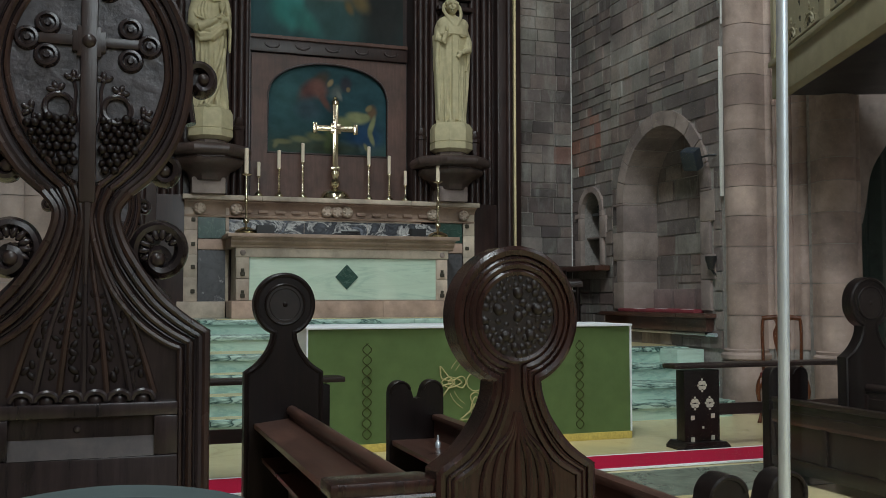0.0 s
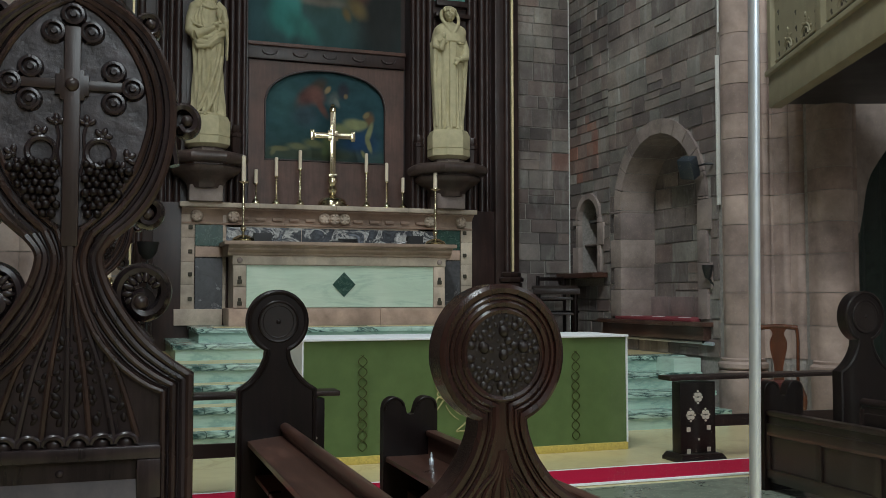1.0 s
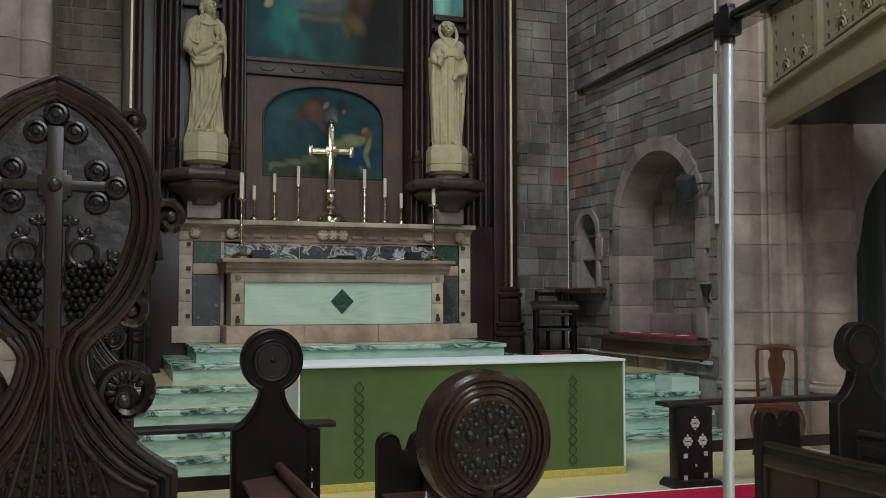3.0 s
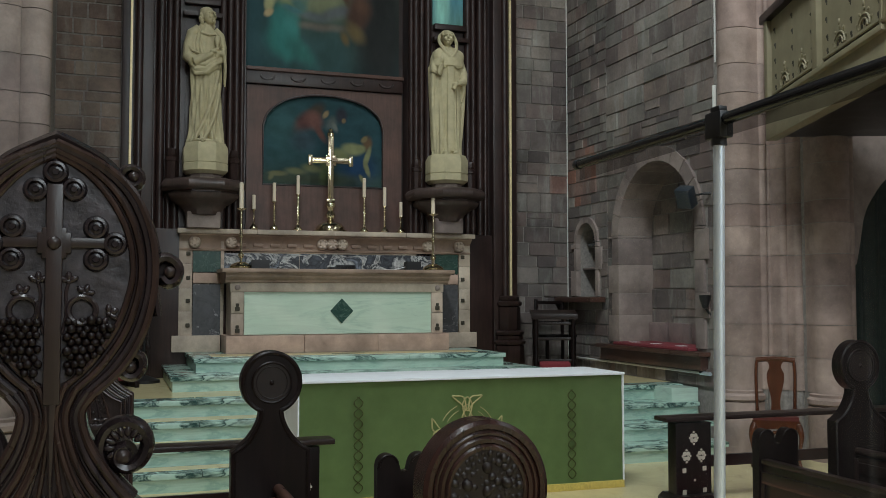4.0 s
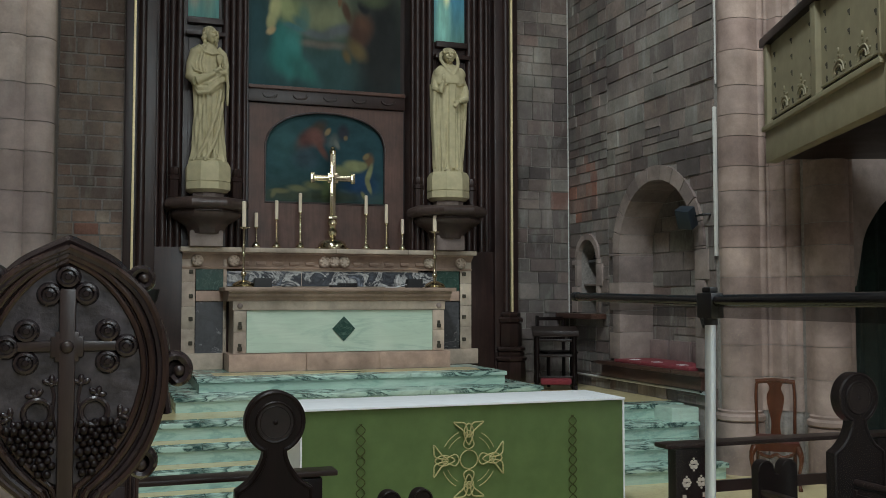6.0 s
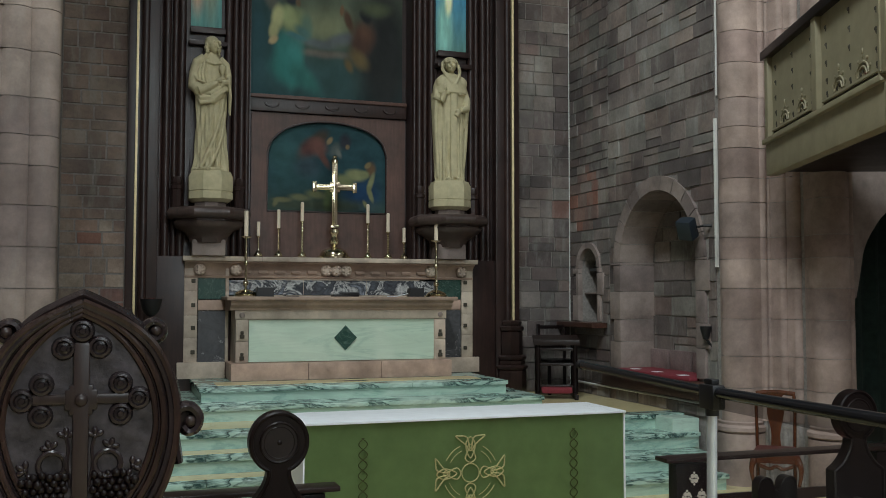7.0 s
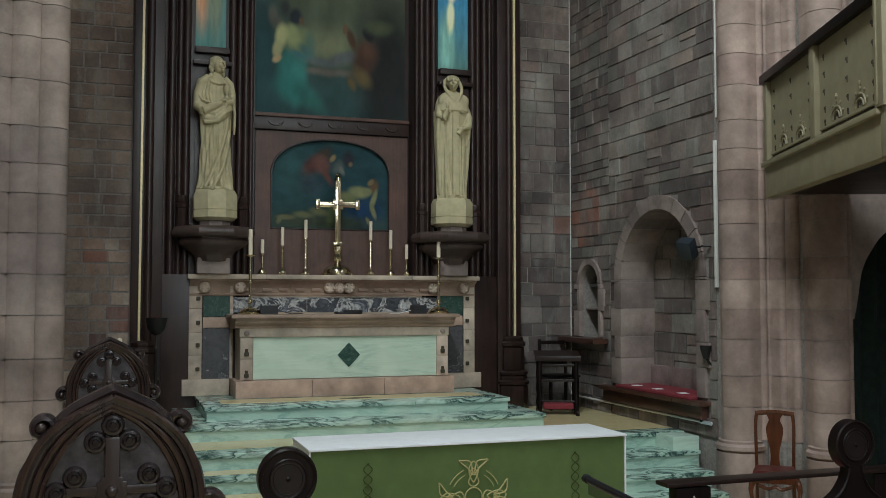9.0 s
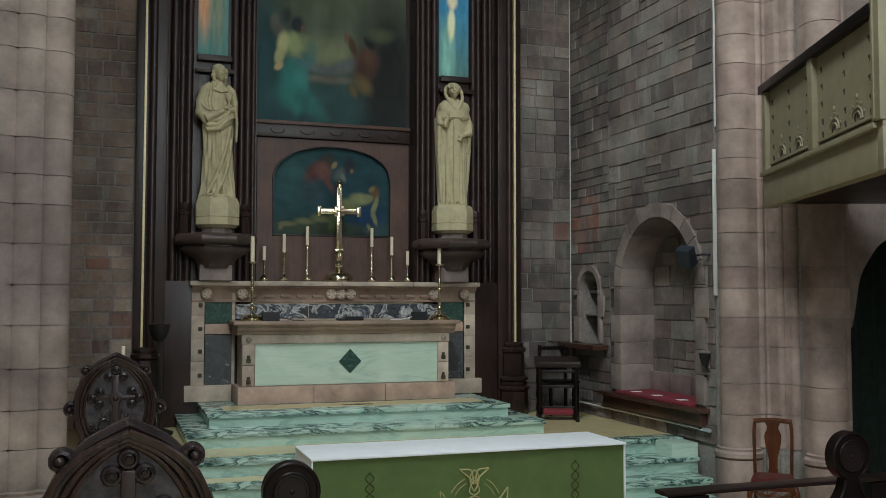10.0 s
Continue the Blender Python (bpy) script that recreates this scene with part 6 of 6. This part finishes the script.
def arm_chair(at, rz, label):
    t = thing("armchair", at, label, "chair")
    t.rotation_euler, t.scale = (0, 0, radians(rz)), (0.78, 0.8, 1.0)
    seat = [(-0.28, -0.26), (0.28, -0.26), (0.24, 0.24), (-0.24, 0.24)]
    part("seat_rail", prism(B(), seat, 0.36, 0.44, (), "z"), M_MAHOG, t)
    part("seat_pad", prism(B(), [(u * 0.94, v * 0.94) for u, v in seat], 0.44, 0.475, (), "z"), M_LEATHER, t, "dark red leather seat")
    for s in (-1, 1):
        part("front_leg", tube(B(), spline3([(s * 0.25, -0.23, 0.4), (s * 0.29, -0.27, 0.3), (s * 0.26, -0.25, 0.12), (s * 0.27, -0.28, 0.03), (s * 0.28, -0.31, 0.0)]), [0.04, 0.042, 0.036, 0.03, 0.024, 0.02, 0.018, 0.016, 0.018, 0.022, 0.026, 0.026, 0.024][:13], 10), M_MAHOG, t)
        part("back_leg", tube(B(), [(s * 0.22, 0.22, 0.4), (s * 0.23, 0.27, 0.0)], 0.022, 8), M_MAHOG, t)
        part("back_post", tube(B(), spline3([(s * 0.225, 0.23, 0.42), (s * 0.23, 0.25, 0.65), (s * 0.235, 0.28, 0.85), (s * 0.225, 0.31, 0.97)]), 0.021, 8), M_MAHOG, t)
    part("crest_rail", tube(B(), spline3([(-0.24, 0.31, 0.985), (-0.12, 0.315, 0.995), (0, 0.315, 1.0), (0.12, 0.315, 0.995), (0.24, 0.31, 0.985)]), 0.024, 8), M_MAHOG, t)
    hs = [(0.075, 0.0), (0.055, 0.1), (0.06, 0.2), (0.095, 0.32), (0.105, 0.42), (0.07, 0.5), (0.12, 0.57)]
    part("splat", prism(B(), [(u, v) for u, v in spline(hs, 4)] + [(-u, v) for u, v in reversed(spline(hs, 4))], -0.01, 0.012), M_MAHOG, t, "vase-shaped polished mahogany splat").matrix_basis = pose(0, 0.25, 0.43, -6)
    part("seat_scroll", tube(B(), spline3([(-0.2, -0.27, 0.34), (-0.08, -0.28, 0.31), (0, -0.28, 0.335), (0.08, -0.28, 0.31), (0.2, -0.27, 0.34)]), 0.018, 8), M_MAHOG, t)
    return t


arm_chair((3.45, 6.26, 0.0), -38, "polished mahogany chair with a vase splat and red seat")


def prayer_desk(at, rz, label):
    """A turned kneeling stool with a shelf and a red kneeler."""
    t = thing("prayer_desk", at, label, "prayer desk")
    t.rotation_euler = (0, 0, radians(rz))
    for sx in (-1, 1):
        for yy in (-0.16, 0.2):
            part("leg", lathe(B(), [(0, 0), (0.034, 0), (0.028, 0.06), (0.035, 0.12), (0.025, 0.2), (0.034, 0.3), (0.027, 0.42), (0.035, 0.5), (0.03, 0.6), (0.035, 0.7), (0, 0.72)], 10, sx * 0.24, yy), M_OAK, t)
    part("top", prism(B(), [(-0.2, 0.72), (0.24, 0.78), (0.24, 0.81), (-0.2, 0.75)], -0.3, 0.3, (), "x"), M_OAKX, t)
    part("top_lip", box(B(), -0.3, 0.3, -0.22, -0.18, 0.69, 0.765, 0.008), M_OAKX, t)
    for z in (0.14, 0.42, 0.62):
        part("stretcher", box(B(), -0.24, 0.24, -0.175, -0.145, z, z + 0.035, 0.006), M_OAKX, t)
    part("shelf", box(B(), -0.25, 0.25, -0.14, 0.2, 0.42, 0.445), M_OAKX, t)
    part("kneeler", box(B(), -0.2, 0.2, -0.3, 0.0, 0.07, 0.15, 0.03), M_REDPAD, t, "red padded kneeler")
    for sx in (-1, 1):
        part("runner", box(B(), sx * 0.24 - 0.025, sx * 0.24 + 0.025, -0.42, 0.22, 0.0, 0.07, 0.01), M_OAK, t)
    return t


prayer_desk((2.84, 9.95, SANCT), -22, "dark turned oak prayer desk with a red kneeler")
ch = prayer_desk((-2.75, 9.7, SANCT), 18, "dark oak prayer desk with a red kneeler beyond the stalls")
stc = thing("side_chair", (3.05, 10.35, SANCT), "dark oak chair with a railed back in the corner", "chair")
for sx in (-1, 1):
    part("back_post", box(B(), sx * 0.2 - 0.02, sx * 0.2 + 0.02, 0.16, 0.2, 0, 0.95, 0.006), M_OAK, stc)
    part("front_leg", box(B(), sx * 0.2 - 0.02, sx * 0.2 + 0.02, -0.2, -0.16, 0, 0.44, 0.006), M_OAK, stc)
for z in (0.6, 0.74, 0.88):
    part("back_rail", box(B(), -0.18, 0.18, 0.165, 0.19, z, z + 0.05, 0.006), M_OAK, stc)
part("seat", box(B(), -0.23, 0.23, -0.22, 0.2, 0.44, 0.47, 0.01), M_OAK, stc)

# standing black lamp beside the reredos
sl = thing("candle_stand", (-2.31, 10.0, SANCT), "tall black iron candle stand beside the reredos", "candle stand")
part("base", lathe(B(), [(0, 0), (0.18, 0), (0.18, 0.03), (0.05, 0.08), (0, 0.08)], 20), M_IRON, sl)
part("stem", lathe(B(), [(0, 0.08), (0.018, 0.08), (0.014, 0.9), (0.025, 0.92), (0.014, 0.95), (0.014, 1.12), (0, 1.12)], 12), M_IRON, sl)
part("bowl", lathe(B(), [(0, 1.08), (0.05, 1.1), (0.1, 1.16), (0.125, 1.27), (0.13, 1.29), (0.11, 1.28), (0, 1.22)], 20), M_IRON, sl)
part("glass_cup", lathe(B(), [(0, 1.22), (0.04, 1.22), (0.045, 1.3), (0, 1.3)], 14), M_LEATHER, sl, "dark red glass cup")

# credence table with a candle, beyond the stalls
cd = thing("credence_table", (-2.86, 8.9, SANCT), "small brown credence table against the side wall", "table")
part("top", box(B(), -0.28, 0.3, -0.35, 0.35, 0.72, 0.76, 0.01), M_MAHOG, cd)
for sx in (-1, 1):
    for sy in (-1, 1):
        part("leg", box(B(), sx * 0.24 - 0.025, sx * 0.24 + 0.025, sy * 0.3 - 0.025, sy * 0.3 + 0.025, 0, 0.72, 0.006), M_OAK, cd)
part("apron", box(B(), -0.26, 0.28, -0.32, -0.3, 0.58, 0.72), M_OAK, cd)
candlestick((-2.72, 8.8, SANCT + 0.76), 0.1, 0.24, 0.07, "short brass candlestick with a candle on the credence table")

# low seat end between the near stall ends
se = thing("low_pew", (-2.14, 0.62, 0.0), "dark oak pew end with a moulded cap beside the desk", "pew end")
part("seat_end", box(B(), -0.11, 0.11, -0.04, 0.04, 0.0, 0.75, 0.008), M_OAKR, se)
part("end_cap", box(B(), -0.125, 0.125, -0.055, 0.055, 0.75, 0.785, 0.012), M_OAKR, se)
part("cap_moulding", tube(B(), [(-0.12, -0.05, 0.745), (0.12, -0.05, 0.745)], 0.01, 8), M_OAKR, se)

# ---- balcony ----
BA = Vector((3.47, 6.32, 0))
BD = Vector((-0.36, -0.93, 0)).normalized()
yaw = math.degrees(math.atan2(BD.y, BD.x))
balc = thing("balcony", (BA.x, BA.y, 3.16), "olive painted timber balcony front with pierced panels", "balcony", kind="structure")
balc.rotation_euler = (0, 0, radians(yaw))
LB = 2.76
part("beam", box(B(), -0.1, LB, 0.0, 0.12, 0.018, 0.34, 0.012), M_BALC, balc)
part("beam_cap", box(B(), -0.1, LB + 0.03, -0.04, 0.12, 0.335, 0.385, 0.012), M_BALC, balc)
part("deck", box(B(), -0.1, LB + 1.0, 0.1, 2.6, 0.06, 0.2), M_OAK, balc, "dark timber soffit")
part("top_rail", box(B(), -0.1, LB, -0.05, 0.16, 1.19, 1.28, 0.012), M_OAK, balc, "dark oak hand rail")


def pierced_panel(u0, u1):
    """A boarded panel with rows of dark discs, standing for shaded holes, over a raised strip with two small carved
    arches.
    """
    panel = part("panel", box(B(), u0, u1, 0.02, 0.06, 0.385, 1.19), M_BALC, balc)
    part("panel_edge", box(B(), u0 + 0.05, u1 - 0.05, -0.006, 0.02, 0.43, 0.452, 0.005), M_BALC, panel)
    # this dark raised strip stands in for the shade of a groove
    part("edge_shade_strip", box(B(), u0 + 0.05, u1 - 0.05, 0.012, 0.021, 0.419, 0.43), M_BALCD, panel, "dark strip standing for groove shade")
    # dark discs on the face stand in for the shade inside holes
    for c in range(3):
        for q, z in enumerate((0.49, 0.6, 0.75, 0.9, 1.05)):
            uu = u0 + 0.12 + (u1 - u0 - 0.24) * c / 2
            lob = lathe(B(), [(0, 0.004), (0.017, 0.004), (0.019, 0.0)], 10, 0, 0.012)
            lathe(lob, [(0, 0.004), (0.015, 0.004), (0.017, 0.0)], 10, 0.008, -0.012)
            part("hole_shade", lob, M_BALCD, panel, "dark disc standing for a shaded hole").matrix_basis = pose(uu + 0.008 * (q % 2), 0.02, z, 90, 0, 20 * q)
    for c in range(2):
        m = u0 + 0.12 + (u1 - u0 - 0.24) * (0.27 + 0.48 * c)
        bm = B()
        for r in (0.115, 0.075):
            tube(bm, [(m + r * math.cos(a), 0.014, 0.475 + 0.9 * r * math.sin(a)) for a in [math.pi * q / 10 for q in range(11)]], 0.009, 6)
        for q in range(5):
            a = math.pi * (q + 0.5) / 5
            ball(bm, (m + 0.145 * math.cos(a), 0.016, 0.48 + 0.14 * math.sin(a)), 0.016, 1, 0.5, 1, 7)
        ball(bm, (m, 0.014, 0.66), 0.022, 0.7, 0.5, 1.3, 8)
        part("carved_arch", bm, M_BALC, panel)
        # dark lumps painted as the shade in the carving's openings
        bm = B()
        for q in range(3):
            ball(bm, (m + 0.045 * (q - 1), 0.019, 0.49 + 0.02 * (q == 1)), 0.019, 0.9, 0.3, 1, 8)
        part("hole_shade", bm, M_BALCD, panel, "dark disc standing for a shaded hole")


pierced_panel(0.08, 1.34)
pierced_panel(1.47, LB - 0.03)
for u0, u1, zt in ((-0.02, 0.08, 1.19), (1.34, 1.47, 1.3), (LB - 0.03, LB + 0.13, 1.85)):
    part("post", box(B(), u0, u1, -0.03, 0.1, 0.385, zt, 0.01), M_BALC, balc)
part("post_cap", box(B(), LB - 0.06, LB + 0.16, -0.06, 0.13, 1.85, 1.92, 0.012), M_OAK, balc)
part("corner_bead", box(B(), LB + 0.02, LB + 0.05, -0.045, -0.028, 0.4, 1.83, 0.006), M_BALC, balc)
# the front turns at the corner post
turn = Matrix.Translation((LB, 0, 0)) @ Matrix.Rotation(radians(86), 4, "Z")
for nm, dims, mm in (("front_beam", (0.0, 2.2, -0.12, 0.0, 0.018, 0.34), M_BALC), ("front_cap", (0.0, 2.2, -0.12, 0.04, 0.335, 0.385), M_BALC), ("front_panel", (0.13, 2.2, -0.06, -0.02, 0.385, 1.19), M_BALC), ("front_rail", (0.1, 2.2, -0.16, 0.05, 1.19, 1.28), M_OAK)):
    part(nm, box(B(), *dims, 0.01), mm, balc).matrix_basis = turn
ca = thing("aisle_curtain", (4.66, 6.95, 0), "dark green curtain hanging in the arched opening", "curtain")
bm = B()
cols = [(0.035 * q, 0.035 * math.sin(q * 0.9)) for q in range(60)]
top = [bm.verts.new((u, v, 3.4)) for u, v in cols]
bot = [bm.verts.new((u, v * 1.3, 0.02)) for u, v in cols]
for q in range(59):
    bm.faces.new((bot[q], bot[q + 1], top[q + 1], top[q]))
bmesh.ops.solidify(bm, geom=bm.faces[:], thickness=0.01)
part("cloth", bm, M_CURTAIN, ca)
part("rod", tube(B(), [(-0.05, 0, 3.42), (2.1, 0, 3.42)], 0.018, 8), M_IRON, ca)

lintel = structure("arch_wall", prism(B(), [(4.38, 12.0), (4.38, 0.0), (4.46, 0.0), (4.46, 1.8), (4.43, 1.84), (4.45, 1.93), *spline([(4.5, 1.95), (4.55, 2.16), (4.61, 2.44), (4.73, 2.65), (4.96, 2.87), (5.5, 3.05)], 5), (6.5, 3.05), (6.5, 12.0)], 6.3, 6.72), M_DRESS, "brown stone arch head over the curtained opening", "wall")

# ---- screen on a stand near the camera ----
M_SHEET, nn, ll, bs = mat_base("clear_plastic_sheet", 0.12)
clear, mix = nn.new("ShaderNodeBsdfTransparent"), nn.new("ShaderNodeMixShader")
bs.inputs["Base Color"].default_value = (0.75, 0.78, 0.8, 1)
# paler upright streaks put reflections off the sheet's creases into its opacity
glint_streaks = noise_tex(nn, ll, 7.0, 4, 0.6, (1, 6, 0.12))
sm_r = ramp(nn, [(0.45, (0.015, 0.015, 0.015)), (0.62, (0.035, 0.035, 0.035)), (0.72, (0.09, 0.09, 0.09))])
ll.new(glint_streaks.outputs[0], sm_r.inputs[0])
ll.new(sm_r.outputs[0], mix.inputs[0])
ll.new(clear.outputs[0], mix.inputs[1])
ll.new(bs.outputs[0], mix.inputs[2])
ll.new(mix.outputs[0], nn["Material Output"].inputs[0])
M_HEM, nn, ll, bs = mat_base("smoky_plastic_sleeve", 0.3)
clear, mix = nn.new("ShaderNodeBsdfTransparent"), nn.new("ShaderNodeMixShader")
bs.inputs["Base Color"].default_value = (0.03, 0.022, 0.02, 1)
mix.inputs[0].default_value = 0.55
ll.new(clear.outputs[0], mix.inputs[1])
ll.new(bs.outputs[0], mix.inputs[2])
ll.new(mix.outputs[0], nn["Material Output"].inputs[0])
sc = thing("barrier_stand", (-1.981, -0.614, 0.0), "slim steel barrier post with black rails and clear sheets", "barrier")
part("post", tube(B(), [(-0.027, 0, 0.02), (0, 0, 1.8)], 0.0066, 24), M_STEEL, sc, "bright steel tube")
part("base", lathe(B(), [(0, 0), (0.16, 0), (0.16, 0.012), (0.03, 0.03), (0, 0.03)], 28, -0.027, 0), M_BLACK, sc)
con = part("connector", box(B(), -0.0095, 0.0095, -0.016, 0.016, 1.797, 1.829, 0.003), M_BLACK, sc)
part("collar", lathe(B(), [(0, 1.789), (0.009, 1.789), (0.009, 1.8), (0, 1.8)], 18), M_BLACK, con)
part("clip", box(B(), -0.006, 0.006, -0.009, 0.009, 1.829, 1.836, 0.002), M_BLACK, con)
for nm, a, b, r in (("far_rail", (0, 0.015, 1.819), (0.033, 0.426, 1.825), 0.0068), ("near_rail", (0, -0.015, 1.819), (-0.084, -1.3, 1.827), 0.0075)):
    rail = part(nm, tube(B(), [a, b], r, 12), M_RAIL, sc)
    part("rail_cap", tube(B(), [b, tuple(v + 0.012 * (v - u) / (Vector(b) - Vector(a)).length for u, v in zip(a, b))], r * 1.2, 10), M_BLACK, rail)
    for low, high, mm, lab in ((1.798, 1.817, M_HEM, "smoky sleeve of the sheet"), (0.35, 1.798, M_SHEET, "clear plastic sheet")):
        bm = B()
        n = 40
        rows = [[bm.verts.new((a[0] + (b[0] - a[0]) * q / n + 0.002 * math.sin(q * 1.1) * (0 if mm is M_HEM else 1), a[1] + (b[1] - a[1]) * q / n, z)) for q in range(n + 1)] for z in (low, high)]
        for q in range(n):
            bm.faces.new((rows[0][q], rows[0][q + 1], rows[1][q + 1], rows[1][q]))
        bmesh.ops.solidify(bm, geom=bm.faces[:], thickness=0.0006)
        part("sheet" if mm is M_SHEET else "sleeve", bm, mm, sc, lab).visible_shadow = False

# padded chair close to the camera
pc = thing("padded_chair", (-2.745, -0.61, -0.0), "grey-teal padded chair standing near the stalls", "chair")
bk = B()
prof = spline([(-0.2, 0.97), (-0.19, 0.985), (-0.08, 1.012), (0.03, 1.022), (0.14, 1.005), (0.2, 0.96)], 5)
prism(bk, [(0.2, 0.55), *[(u, v) for u, v in reversed(prof)], (-0.2, 0.55)], -0.03, 0.03)
part("backrest", bk, M_TEAL, pc)
part("seat", box(B(), -0.22, 0.22, 0.0, 0.42, 0.4, 0.47, 0.02), M_TEAL, pc)
for sx in (-1, 1):
    part("back_leg", tube(B(), [(sx * 0.19, 0, 0.0), (sx * 0.19, 0, 0.6)], 0.014, 8), M_IRON, pc)
    part("front_leg", tube(B(), [(sx * 0.19, 0.38, 0.0), (sx * 0.19, 0.38, 0.42)], 0.014, 8), M_IRON, pc)

# ---- the walls' stones ----
g_arch = ring_gap(ARCH_Y, ARCH_Z, ARCH_RO + 0.005, ARCH_RO + 0.05, ARCH_B - 0.08)
g_nich = ring_gap(NI_Y, NI_Z, NI_RO + 0.005, NI_RO + 0.05, NI_B - 0.08)
courses(wall_side, "x", 7.22, 9.6, SANCT, 7.2, [g_arch, g_nich], red_corner, WX, wide=(0.2, 0.55))
courses(wall_side, "x", 9.6, WY - 0.01, SANCT, 7.2, [g_arch, g_nich], red_corner, WX, low=0.11, high=0.2, wide=(0.14, 0.36))
courses(wall_recess, "x", 7.4, 9.45, 1.0, 3.4, [], lambda u, z: False, WX + 0.47, wide=(0.3, 0.7))
courses(wall_back, "y", 2.6, WX - 0.01, SANCT, 7.2, [], lambda u, z: u > 3.15 and 3.0 < z < 3.5 and rng.random() < 0.5, WY, wide=(0.16, 0.42))
courses(wall_back, "y", LX, -2.6, SANCT, 7.2, [], lambda u, z: 1.3 < z < 4.4 and rng.random() < (0.3 if z < 2.6 else 0.06), WY, low=0.12, high=0.2, wide=(0.16, 0.4), block=me_brown)
